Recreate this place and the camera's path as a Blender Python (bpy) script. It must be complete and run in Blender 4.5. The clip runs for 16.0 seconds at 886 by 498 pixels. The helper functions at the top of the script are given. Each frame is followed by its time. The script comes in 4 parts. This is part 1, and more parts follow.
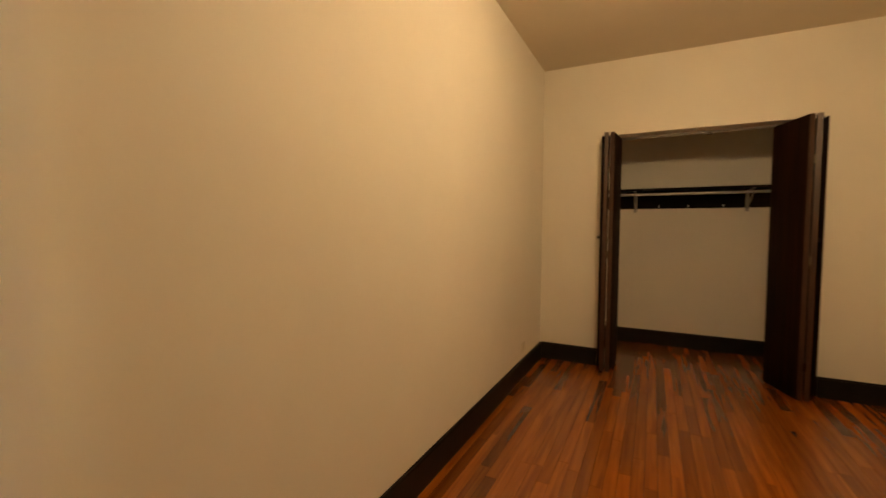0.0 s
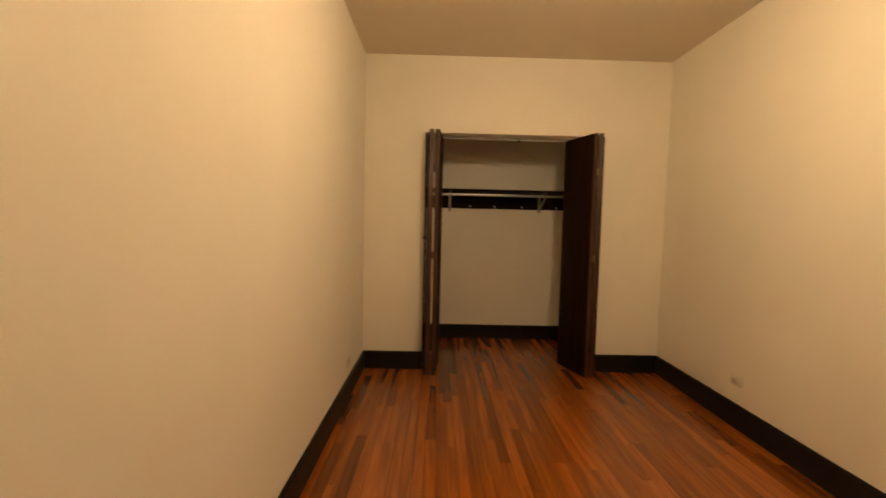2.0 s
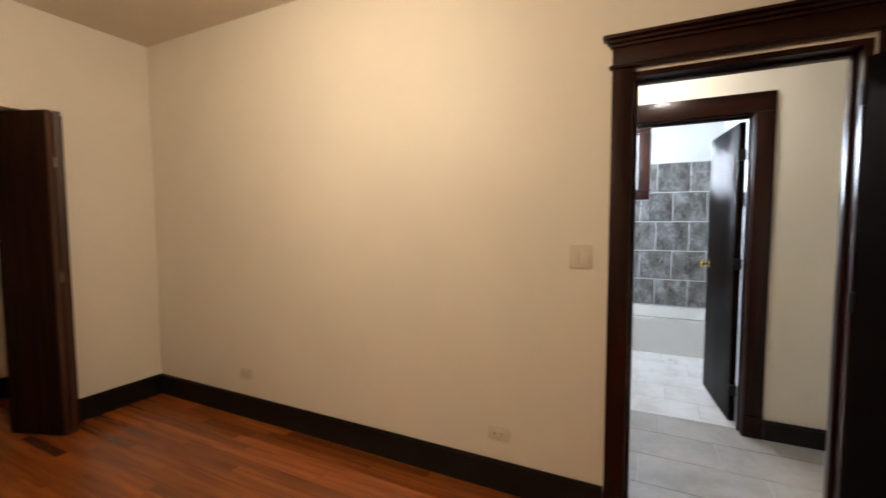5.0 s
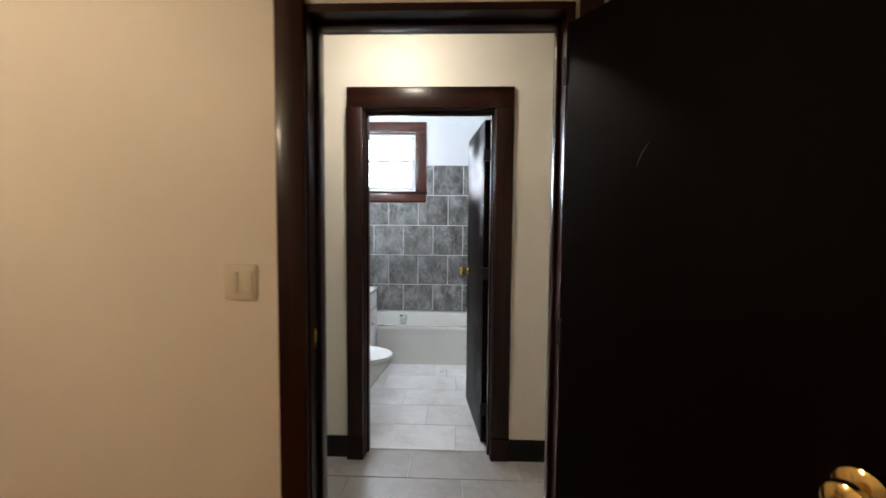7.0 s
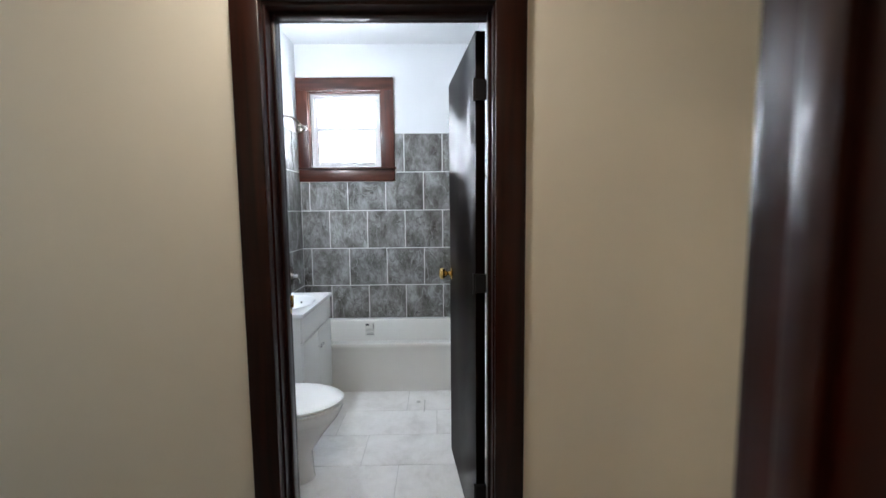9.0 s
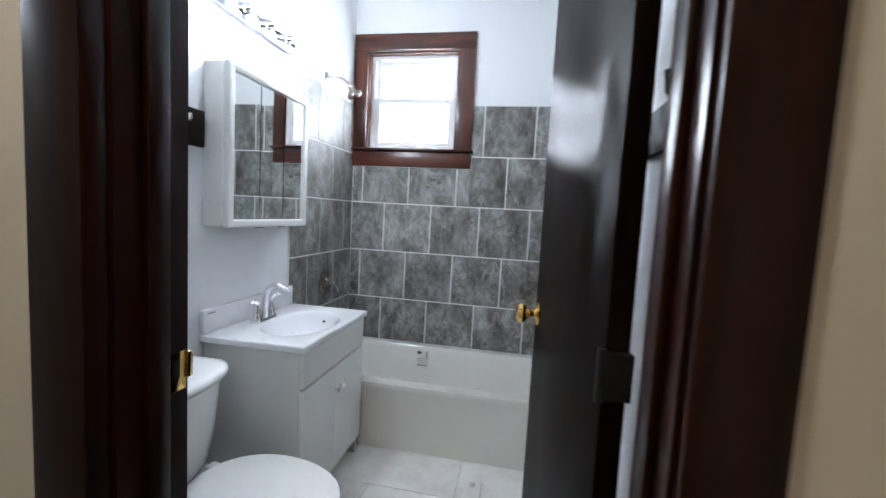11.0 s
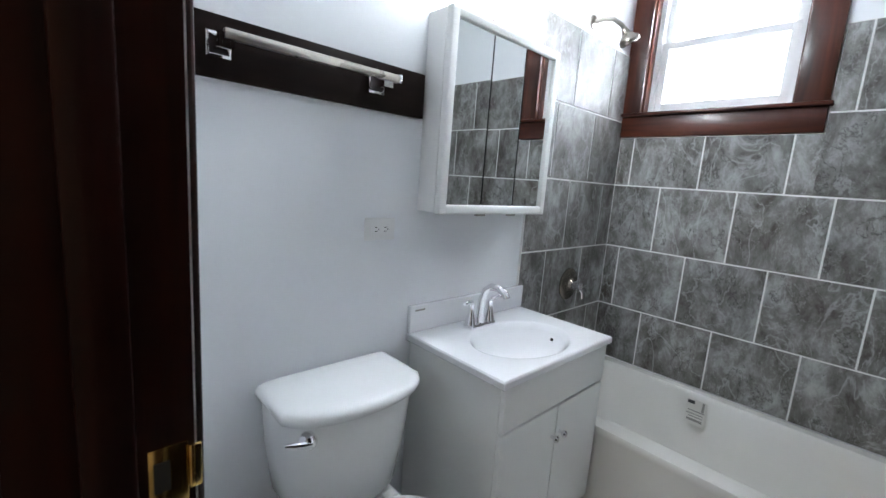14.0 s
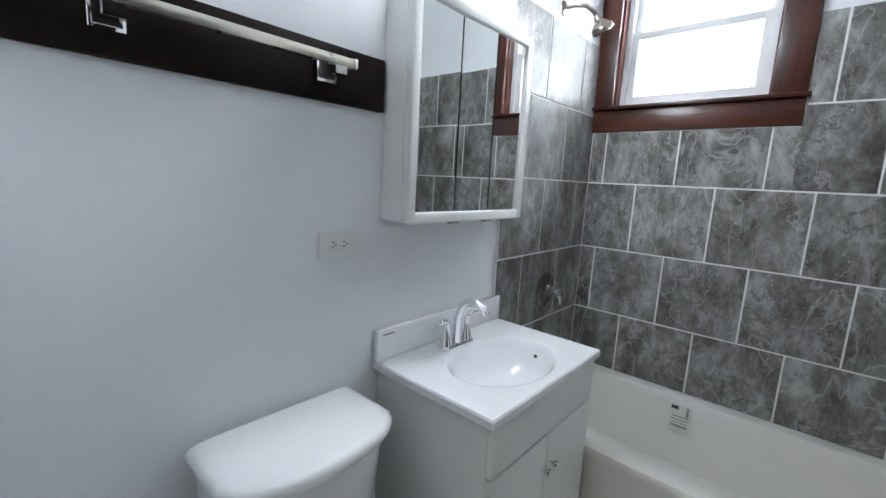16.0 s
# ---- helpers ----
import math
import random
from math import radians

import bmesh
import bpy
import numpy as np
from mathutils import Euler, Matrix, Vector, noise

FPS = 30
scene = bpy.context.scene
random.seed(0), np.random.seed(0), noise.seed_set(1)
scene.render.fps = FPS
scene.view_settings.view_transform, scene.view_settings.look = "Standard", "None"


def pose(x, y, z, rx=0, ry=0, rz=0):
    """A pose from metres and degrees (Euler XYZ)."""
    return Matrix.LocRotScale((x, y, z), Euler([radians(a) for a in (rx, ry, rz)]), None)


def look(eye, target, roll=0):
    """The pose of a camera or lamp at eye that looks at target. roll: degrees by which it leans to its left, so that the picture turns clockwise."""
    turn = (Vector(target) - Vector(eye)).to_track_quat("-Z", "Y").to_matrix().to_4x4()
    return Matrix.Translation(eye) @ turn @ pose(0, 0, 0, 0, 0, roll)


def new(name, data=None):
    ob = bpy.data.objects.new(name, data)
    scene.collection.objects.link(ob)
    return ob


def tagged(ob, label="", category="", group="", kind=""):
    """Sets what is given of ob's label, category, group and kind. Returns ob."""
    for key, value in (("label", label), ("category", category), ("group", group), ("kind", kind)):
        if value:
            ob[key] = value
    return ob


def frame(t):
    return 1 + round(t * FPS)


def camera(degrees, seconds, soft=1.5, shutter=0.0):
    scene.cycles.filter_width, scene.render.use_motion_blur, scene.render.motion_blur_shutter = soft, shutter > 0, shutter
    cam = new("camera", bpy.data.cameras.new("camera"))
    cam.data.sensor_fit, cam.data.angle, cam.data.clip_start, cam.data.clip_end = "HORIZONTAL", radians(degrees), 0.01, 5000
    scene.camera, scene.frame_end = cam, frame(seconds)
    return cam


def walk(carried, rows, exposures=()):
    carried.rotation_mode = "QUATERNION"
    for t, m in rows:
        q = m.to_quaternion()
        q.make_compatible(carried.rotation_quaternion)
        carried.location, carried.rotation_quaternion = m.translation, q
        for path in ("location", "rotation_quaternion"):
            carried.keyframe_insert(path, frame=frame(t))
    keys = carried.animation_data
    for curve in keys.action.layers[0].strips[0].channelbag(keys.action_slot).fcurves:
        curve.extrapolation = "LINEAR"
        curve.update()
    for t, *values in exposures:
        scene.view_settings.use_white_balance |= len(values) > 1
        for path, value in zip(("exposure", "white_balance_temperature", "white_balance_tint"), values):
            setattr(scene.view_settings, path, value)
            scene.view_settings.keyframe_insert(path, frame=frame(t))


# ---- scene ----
cam = camera(93.4, 16.0, shutter=0.5)
PATH = [
    (0, (-0.399, -0.110, 1.2), (-1.299, 1.674, 1.105), 0.4),
    (0.5, (-0.494, -0.059, 1.266), (-1.155, 1.823, 1.120), 0.9),
    (1, (-0.574, 0.036, 1.251), (-1.015, 1.984, 1.151), 0.6),
    (1.5, (-0.653, 0.140, 1.243), (-0.904, 2.120, 1.112), 1.2),
    (2, (-0.715, 0.234, 1.262), (-0.683, 2.230, 1.138), 1.3),
    (2.5, (-0.741, 0.355, 1.256), (-0.333, 2.309, 1.131), 1.0),
    (3, (-0.750, 0.426, 1.269), (0.031, 2.259, 1.104), 0.7),
    (3.5, (-0.797, 0.494, 1.351), (0.290, 2.168, 1.226), 1.2),
    (4, (-0.889, 0.574, 1.398), (0.611, 1.883, 1.207), 1.5),
    (4.5, (-0.788, 0.463, 1.331), (0.862, 1.586, 1.205), 0.1),
    (5, (-0.695, 0.375, 1.330), (1.098, 1.252, 1.202), -0.2),
    (5.2, (-0.64, 0.332, 1.329), (1.19, 1.130, 1.21), 0.1),
    (7.3, (0.2, -0.017, 1.346), (2.197, -0.005, 1.227), 0.8),
    (7.5, (0.294, -0.033, 1.342), (2.29, -0.037, 1.226), 1.1),
    (8, (0.538, -0.016, 1.331), (2.534, -0.062, 1.213), 0.8),
    (8.2, (0.636, 0.0, 1.325), (2.63, -0.087, 1.191), -0.6),
    (10.3, (1.619, 0.008, 1.321), (3.606, 0.125, 1.123), 2.2),
    (10.5, (1.716, -0.018, 1.316), (3.703, 0.161, 1.179), 2.7),
    (11, (1.915, -0.006, 1.273), (3.874, 0.364, 1.106), 3.1),
    (11.5, (2.076, -0.005, 1.270), (3.943, 0.701, 1.140), 2.8),
    (12, (2.181, -0.015, 1.277), (3.826, 1.108, 1.093), 2.3),
    (12.5, (2.255, -0.016, 1.273), (3.716, 1.324, 1.010), 1.8),
    (13, (2.332, 0.039, 1.270), (3.747, 1.435, 1.049), 2.1),
    (13.5, (2.383, 0.079, 1.267), (3.754, 1.504, 0.962), 3.3),
    (14, (2.428, 0.118, 1.284), (3.781, 1.554, 0.960), 4.2),
    (14.5, (2.467, 0.150, 1.299), (3.749, 1.645, 0.953), 3.1),
    (15, (2.495, 0.180, 1.303), (3.776, 1.675, 0.951), 3.1),
    (15.5, (2.526, 0.233, 1.299), (3.922, 1.623, 0.954), 2.4),
    (16, (2.541, 0.272, 1.299), (4.020, 1.579, 0.975), 3.0),
]
EXPOSURE = [
    (0.0, 0.25, 8600, 10), (0.7, 0.5, 8500, 10), (1.5, 0.5, 8400, 10), (2.5, 0.65, 7600, 10), (3.5, 0.8, 6800, 10), (4.2, 0.78, 6000, 10), (5.0, 0.48, 5900, 10),
    (7.5, 0.12, 6100, 10), (8.2, 0.12, 6100, 10), (10.5, -0.06, 6000, 10), (11.5, -0.1, 6050, 10), (12.5, -0.05, 6150, 10), (14.5, -0.2, 6150, 10), (16.0, -0.32, 6150, 10),
]
walk(cam, [(t, look(eye, target, roll)) for t, eye, target, roll in PATH], EXPOSURE)

# ---- world and light ----
world = bpy.data.worlds.new("sky")
scene.world = world
world.use_nodes = True
wn = world.node_tree
sky = wn.nodes.new("ShaderNodeTexSky")
sky.sky_type, sky.sun_disc = "NISHITA", False
sky.sun_elevation, sky.sun_rotation = radians(40), radians(90)
wn.links.new(sky.outputs[0], wn.nodes["Background"].inputs[0])
wn.nodes["Background"].inputs[1].default_value = 0.1

sun = new("sun", bpy.data.lights.new("sun", "SUN"))
sun.data.energy, sun.data.angle, sun.data.color = 0.8, radians(15), (1.0, 0.96, 0.9)
sun.matrix_world = look((20, -6, 18), (0, 0, 0))

LAMP_BEDROOM, LAMP_HALL, LAMP_BATH, FILL_KITCHEN, WINDOW_GLOW = 205.0, 105.0, 112.0, 130.0, 60.0


# ---- materials ----
def mat(name, color, rough=0.5, metal=0.0, var=0.06, scale=6.0, bump=0.0, bump_scale=40.0, coat=0.0, spread=0.0, spec=0.5):
    """A plain surface with variation at two scales, fine relief, and a random shade for each object (spread)."""
    m = bpy.data.materials.new(name)
    m.use_nodes = True
    nt = m.node_tree
    b = nt.nodes["Principled BSDF"]
    tc = nt.nodes.new("ShaderNodeTexCoord")
    n1 = nt.nodes.new("ShaderNodeTexNoise")
    n1.inputs["Scale"].default_value, n1.inputs["Detail"].default_value = scale, 8
    nt.links.new(tc.outputs["Object"], n1.inputs["Vector"])
    ramp = nt.nodes.new("ShaderNodeValToRGB")
    ramp.color_ramp.elements[0].position, ramp.color_ramp.elements[1].position = 0.3, 0.7
    lo = [max(0, c * (1 - var)) for c in color]
    hi = [min(1, c * (1 + var)) for c in color]
    ramp.color_ramp.elements[0].color, ramp.color_ramp.elements[1].color = (*lo, 1), (*hi, 1)
    nt.links.new(n1.outputs["Fac"], ramp.inputs["Fac"])
    out = ramp.outputs["Color"]
    if spread:
        info = nt.nodes.new("ShaderNodeObjectInfo")
        mp = nt.nodes.new("ShaderNodeMapRange")
        mp.inputs["To Min"].default_value, mp.inputs["To Max"].default_value = 1 - spread, 1 + spread
        nt.links.new(info.outputs["Random"], mp.inputs["Value"])
        hsv = nt.nodes.new("ShaderNodeHueSaturation")
        nt.links.new(mp.outputs["Result"], hsv.inputs["Value"])
        nt.links.new(out, hsv.inputs["Color"])
        out = hsv.outputs["Color"]
    nt.links.new(out, b.inputs["Base Color"])
    r = nt.nodes.new("ShaderNodeMapRange")
    r.inputs["To Min"].default_value, r.inputs["To Max"].default_value = max(0.02, rough * 0.85), min(1, rough * 1.15)
    nt.links.new(n1.outputs["Fac"], r.inputs["Value"])
    nt.links.new(r.outputs["Result"], b.inputs["Roughness"])
    b.inputs["Metallic"].default_value = metal
    b.inputs["Coat Weight"].default_value, b.inputs["Coat Roughness"].default_value = coat, 0.08
    b.inputs["Specular IOR Level"].default_value = spec
    if bump:
        n2 = nt.nodes.new("ShaderNodeTexNoise")
        n2.inputs["Scale"].default_value, n2.inputs["Detail"].default_value = bump_scale, 4
        nt.links.new(tc.outputs["Object"], n2.inputs["Vector"])
        bp = nt.nodes.new("ShaderNodeBump")
        bp.inputs["Strength"].default_value, bp.inputs["Distance"].default_value = bump, 0.004
        nt.links.new(n2.outputs["Fac"], bp.inputs["Height"])
        nt.links.new(bp.outputs["Normal"], b.inputs["Normal"])
    return m


def wood(name, dark, light, rough, stretch, spread=0.0, coat=0.0, spec=0.5):
    """Wood with grain along one axis: stretch gives the noise scale on each axis."""
    m = bpy.data.materials.new(name)
    m.use_nodes = True
    nt = m.node_tree
    b = nt.nodes["Principled BSDF"]
    geo = nt.nodes.new("ShaderNodeNewGeometry")
    info = nt.nodes.new("ShaderNodeObjectInfo")
    shift = nt.nodes.new("ShaderNodeVectorMath")
    shift.operation = "MULTIPLY_ADD"
    shift.inputs[1].default_value = stretch
    mul = nt.nodes.new("ShaderNodeMath")
    mul.operation = "MULTIPLY"
    mul.inputs[1].default_value = 37.0
    nt.links.new(info.outputs["Random"], mul.inputs[0])
    nt.links.new(geo.outputs["Position"], shift.inputs[0])
    nt.links.new(mul.outputs[0], shift.inputs[2])
    n1 = nt.nodes.new("ShaderNodeTexNoise")
    n1.inputs["Scale"].default_value, n1.inputs["Detail"].default_value, n1.inputs["Distortion"].default_value = 1.0, 9, 0.6
    nt.links.new(shift.outputs[0], n1.inputs["Vector"])
    ramp = nt.nodes.new("ShaderNodeValToRGB")
    ramp.color_ramp.elements[0].position, ramp.color_ramp.elements[1].position = 0.33, 0.68
    ramp.color_ramp.elements[0].color, ramp.color_ramp.elements[1].color = (*dark, 1), (*light, 1)
    nt.links.new(n1.outputs["Fac"], ramp.inputs["Fac"])
    out = ramp.outputs["Color"]
    if spread:
        vr = nt.nodes.new("ShaderNodeValToRGB")
        e = vr.color_ramp.elements
        e[0].position, e[0].color = 0.0, (1 - spread * 1.25,) * 3 + (1,)
        e[1].position, e[1].color = 1.0, (1 + spread * 0.7,) * 3 + (1,)
        e.new(0.12).color = (1 - spread * 0.6,) * 3 + (1,)
        e.new(0.45).color = (1.0, 1.0, 1.0, 1)
        nt.links.new(info.outputs["Random"], vr.inputs["Fac"])
        mx = nt.nodes.new("ShaderNodeMix")
        mx.data_type, mx.blend_type = "RGBA", "MULTIPLY"
        mx.inputs["Factor"].default_value = 1.0
        nt.links.new(out, mx.inputs["A"])
        nt.links.new(vr.outputs["Color"], mx.inputs["B"])
        out = mx.outputs["Result"]
    nt.links.new(out, b.inputs["Base Color"])
    b.inputs["Roughness"].default_value, b.inputs["Specular IOR Level"].default_value = rough, spec
    b.inputs["Coat Weight"].default_value, b.inputs["Coat Roughness"].default_value = coat, 0.12
    bp = nt.nodes.new("ShaderNodeBump")
    bp.inputs["Strength"].default_value, bp.inputs["Distance"].default_value = 0.08, 0.003
    nt.links.new(n1.outputs["Fac"], bp.inputs["Height"])
    nt.links.new(bp.outputs["Normal"], b.inputs["Normal"])
    return m


def stone(name, dark, mid, light, rough, scale, vein=0.5, spread=0.1, spec=0.5, drift=None):
    """Mottled veined stone-look tile; each tile takes its own piece of the pattern. drift: lean (radians) and stretch of the clouds."""
    m = bpy.data.materials.new(name)
    m.use_nodes = True
    nt = m.node_tree
    b = nt.nodes["Principled BSDF"]
    geo = nt.nodes.new("ShaderNodeNewGeometry")
    info = nt.nodes.new("ShaderNodeObjectInfo")
    mul = nt.nodes.new("ShaderNodeMath")
    mul.operation = "MULTIPLY"
    mul.inputs[1].default_value = 91.0
    nt.links.new(info.outputs["Random"], mul.inputs[0])
    add = nt.nodes.new("ShaderNodeVectorMath")
    nt.links.new(geo.outputs["Position"], add.inputs[0])
    nt.links.new(mul.outputs[0], add.inputs[1])
    where = add.outputs[0]
    if drift:
        mp0 = nt.nodes.new("ShaderNodeMapping")
        mp0.inputs["Rotation"].default_value = (drift[0], drift[0], 0)
        mp0.inputs["Scale"].default_value = (drift[1], drift[1], 1.0)
        nt.links.new(where, mp0.inputs["Vector"])
        where = mp0.outputs[0]

    def noise(sc, detail, roughness, distortion):
        n = nt.nodes.new("ShaderNodeTexNoise")
        n.inputs["Scale"].default_value, n.inputs["Detail"].default_value = sc, detail
        n.inputs["Roughness"].default_value, n.inputs["Distortion"].default_value = roughness, distortion
        nt.links.new(where, n.inputs["Vector"])
        return n

    def line(fac, lo, peak, hi, value):
        r = nt.nodes.new("ShaderNodeValToRGB")
        v = r.color_ramp.elements
        v[0].position, v[0].color = lo, (0, 0, 0, 1)
        v[1].position, v[1].color = hi, (0, 0, 0, 1)
        v.new(peak).color = (value, value, value, 1)
        nt.links.new(fac, r.inputs["Fac"])
        return r.outputs["Color"]

    def mix(fac, a, colour):
        x = nt.nodes.new("ShaderNodeMix")
        x.data_type = "RGBA"
        x.inputs["B"].default_value = (*colour, 1)
        nt.links.new(fac, x.inputs["Factor"])
        nt.links.new(a, x.inputs["A"])
        return x.outputs["Result"]

    n1 = noise(scale, 15, 0.74, 0.25)
    ramp = nt.nodes.new("ShaderNodeValToRGB")
    e = ramp.color_ramp.elements
    e[0].position, e[0].color = 0.36, (*dark, 1)
    e[1].position, e[1].color = 0.66, (*light, 1)
    e.new(0.5).color = (*mid, 1)
    nt.links.new(n1.outputs["Fac"], ramp.inputs["Fac"])
    out = ramp.outputs["Color"]
    n2 = noise(scale * 0.6, 9, 0.5, 0.5)
    out = mix(line(n2.outputs["Fac"], 0.488, 0.5, 0.512, vein), out, light)
    if drift:
        n3 = noise(scale * 0.9, 9, 0.6, 0.35)
        out = mix(line(n3.outputs["Fac"], 0.405, 0.413, 0.425, 0.8), out, tuple(c * 0.35 for c in dark))
        n4 = noise(scale * 1.4, 8, 0.6, 0.5)
        out = mix(line(n4.outputs["Fac"], 0.54, 0.547, 0.554, vein), out, light)
    mp = nt.nodes.new("ShaderNodeMapRange")
    mp.inputs["To Min"].default_value, mp.inputs["To Max"].default_value = 1 - spread, 1 + spread
    nt.links.new(info.outputs["Random"], mp.inputs["Value"])
    hsv = nt.nodes.new("ShaderNodeHueSaturation")
    nt.links.new(mp.outputs["Result"], hsv.inputs["Value"])
    nt.links.new(out, hsv.inputs["Color"])
    nt.links.new(hsv.outputs["Color"], b.inputs["Base Color"])
    b.inputs["Roughness"].default_value, b.inputs["Specular IOR Level"].default_value = rough, spec
    bp = nt.nodes.new("ShaderNodeBump")
    bp.inputs["Strength"].default_value, bp.inputs["Distance"].default_value = 0.1, 0.003
    nt.links.new(n1.outputs["Fac"], bp.inputs["Height"])
    nt.links.new(bp.outputs["Normal"], b.inputs["Normal"])
    return m


def glow(name, color, strength):
    m = bpy.data.materials.new(name)
    m.use_nodes = True
    b = m.node_tree.nodes["Principled BSDF"]
    b.inputs["Base Color"].default_value = (0.9, 0.9, 0.9, 1)
    b.inputs["Emission Color"].default_value, b.inputs["Emission Strength"].default_value = (*color, 1), strength
    return m


def clear(name):
    m = bpy.data.materials.new(name)
    m.use_nodes = True
    b = m.node_tree.nodes["Principled BSDF"]
    b.inputs["Base Color"].default_value = (1, 1, 1, 1)
    b.inputs["Roughness"].default_value, b.inputs["Transmission Weight"].default_value, b.inputs["IOR"].default_value = 0.0, 1.0, 1.45
    return m


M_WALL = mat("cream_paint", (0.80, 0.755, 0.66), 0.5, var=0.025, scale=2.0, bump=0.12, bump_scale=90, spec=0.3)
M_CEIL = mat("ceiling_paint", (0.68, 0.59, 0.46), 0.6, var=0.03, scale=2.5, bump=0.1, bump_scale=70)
M_BATH = mat("white_paint", (0.80, 0.815, 0.83), 0.42, var=0.02, scale=2.0, bump=0.1, bump_scale=90)
M_BASE = mat("black_baseboard_paint", (0.010, 0.009, 0.008), 0.4, var=0.3, scale=9, bump=0.1, spec=0.25)
M_FLOOR = wood("oak_strip", (0.195, 0.049, 0.0085), (0.315, 0.09, 0.016), 0.27, (34.0, 1.8, 34.0), spread=0.38, coat=0.3)
M_SUB = mat("subfloor", (0.05, 0.02, 0.01), 0.8, var=0.3)
M_TRIM = wood("mahogany_trim", (0.008, 0.0017, 0.0009), (0.027, 0.005, 0.0022), 0.33, (30.0, 30.0, 1.6), coat=0.1, spec=0.22)
M_TRIMH = wood("mahogany_trim_level", (0.008, 0.0017, 0.0009), (0.027, 0.005, 0.0022), 0.33, (30.0, 1.6, 30.0), coat=0.1, spec=0.22)
M_WINWOODV = wood("redwood_stain_upright", (0.020, 0.005, 0.003), (0.085, 0.022, 0.011), 0.3, (24.0, 24.0, 2.0), coat=0.1, spec=0.35)
M_WINWOOD = wood("redwood_stain", (0.020, 0.005, 0.003), (0.085, 0.022, 0.011), 0.3, (24.0, 2.0, 24.0), coat=0.1, spec=0.35)
M_DOOR = wood("dark_door_stain", (0.0035, 0.002, 0.0016), (0.008, 0.004, 0.003), 0.2, (34.0, 34.0, 1.4))
# Duller copy of the door stain, with the bedroom leaf's shade darkened into its colour.
M_DOOR_SHADED = wood("shaded_door_stain", (0.0018, 0.001, 0.0008), (0.0045, 0.0022, 0.0016), 0.6, (34.0, 34.0, 1.4))
M_DOOR_SHADED.node_tree.nodes["Principled BSDF"].inputs["Specular IOR Level"].default_value = 0.05
pb = M_DOOR.node_tree.nodes["Principled BSDF"]
pb.inputs["Specular IOR Level"].default_value = 0.042
pb.inputs["Roughness"].default_value, pb.inputs["Anisotropic"].default_value = 0.33, 0.9
tg = M_DOOR.node_tree.nodes.new("ShaderNodeTangent")
tg.direction_type, tg.axis = "RADIAL", "Z"
M_DOOR.node_tree.links.new(tg.outputs[0], pb.inputs["Tangent"])
M_BIFOLD = wood("brown_bifold", (0.009, 0.0034, 0.0016), (0.024, 0.0085, 0.0036), 0.6, (34.0, 34.0, 1.4), spec=0.08)
M_BIFEDGE = wood("brown_bifold_edge", (0.03, 0.010, 0.004), (0.075, 0.027, 0.011), 0.42, (34.0, 34.0, 1.4))
M_BOARD = wood("espresso_board", (0.007, 0.004, 0.0032), (0.014, 0.0075, 0.006), 0.5, (2.0, 30.0, 30.0), spec=0.09)
M_GREYTILE = stone("grey_marble_tile", (0.07, 0.062, 0.052), (0.19, 0.184, 0.174), (0.42, 0.425, 0.42), 0.4, 5.0, 0.62, 0.17, spec=0.3, drift=(0.7, 1.7))
M_GROUT = mat("white_grout", (0.80, 0.80, 0.78), 0.8, var=0.06, scale=20)
M_FTILE = stone("white_marble_floor", (0.66, 0.645, 0.62), (0.80, 0.79, 0.77), (0.88, 0.875, 0.86), 0.3, 3.0, 0.3, 0.04)
M_FGROUT = mat("floor_grout", (0.55, 0.54, 0.52), 0.8, var=0.08, scale=20)
M_HTILE = stone("grey_beige_floor_tile", (0.30, 0.28, 0.255), (0.38, 0.36, 0.33), (0.45, 0.43, 0.40), 0.32, 2.6, 0.25, 0.06)
M_HGROUT = mat("hall_grout", (0.52, 0.50, 0.47), 0.8, var=0.08, scale=20)
M_PORC = mat("white_porcelain", (0.83, 0.835, 0.83), 0.1, var=0.01, scale=3, coat=0.5)
M_TUB = mat("tub_enamel", (0.80, 0.785, 0.74), 0.12, var=0.015, scale=3, coat=0.5)
M_MARBLE = mat("cultured_marble", (0.84, 0.845, 0.86), 0.14, var=0.012, scale=4, coat=0.4)
M_CAB = mat("white_laminate", (0.79, 0.80, 0.78), 0.38, var=0.012, scale=4)
M_WHITE = mat("white_plastic", (0.80, 0.80, 0.78), 0.35, var=0.015)
M_VINYL = mat("white_vinyl", (0.82, 0.82, 0.82), 0.4, var=0.015)
M_CHROME = mat("chrome", (0.82, 0.82, 0.83), 0.07, metal=1.0, var=0.02)
M_NICKEL = mat("brushed_nickel", (0.40, 0.375, 0.34), 0.3, metal=1.0, var=0.08, scale=30)
M_DNICKEL = mat("dark_nickel", (0.28, 0.25, 0.22), 0.24, metal=1.0, var=0.08, scale=30)
M_BAR = mat("champagne_nickel", (0.62, 0.58, 0.50), 0.28, metal=1.0, var=0.015, scale=12)
M_BRASS = mat("brass", (0.75, 0.53, 0.19), 0.14, metal=1.0, var=0.06, scale=20)
M_STEEL = mat("galvanised_steel", (0.55, 0.55, 0.56), 0.35, metal=1.0, var=0.1, scale=25)
M_MIRROR = mat("mirror", (0.87, 0.89, 0.88), 0.012, metal=1.0, var=0.0)
M_BLACK = mat("black_plastic", (0.012, 0.012, 0.013), 0.3, var=0.2)
M_DARK = mat("dark_gap", (0.015, 0.014, 0.013), 0.7, var=0.2)
M_IVORY = mat("ivory_plastic", (0.70, 0.64, 0.52), 0.4, var=0.03)
M_GLASS = clear("window_glass")
M_PAPER = mat("paper_label", (0.74, 0.725, 0.68), 0.7, var=0.05)
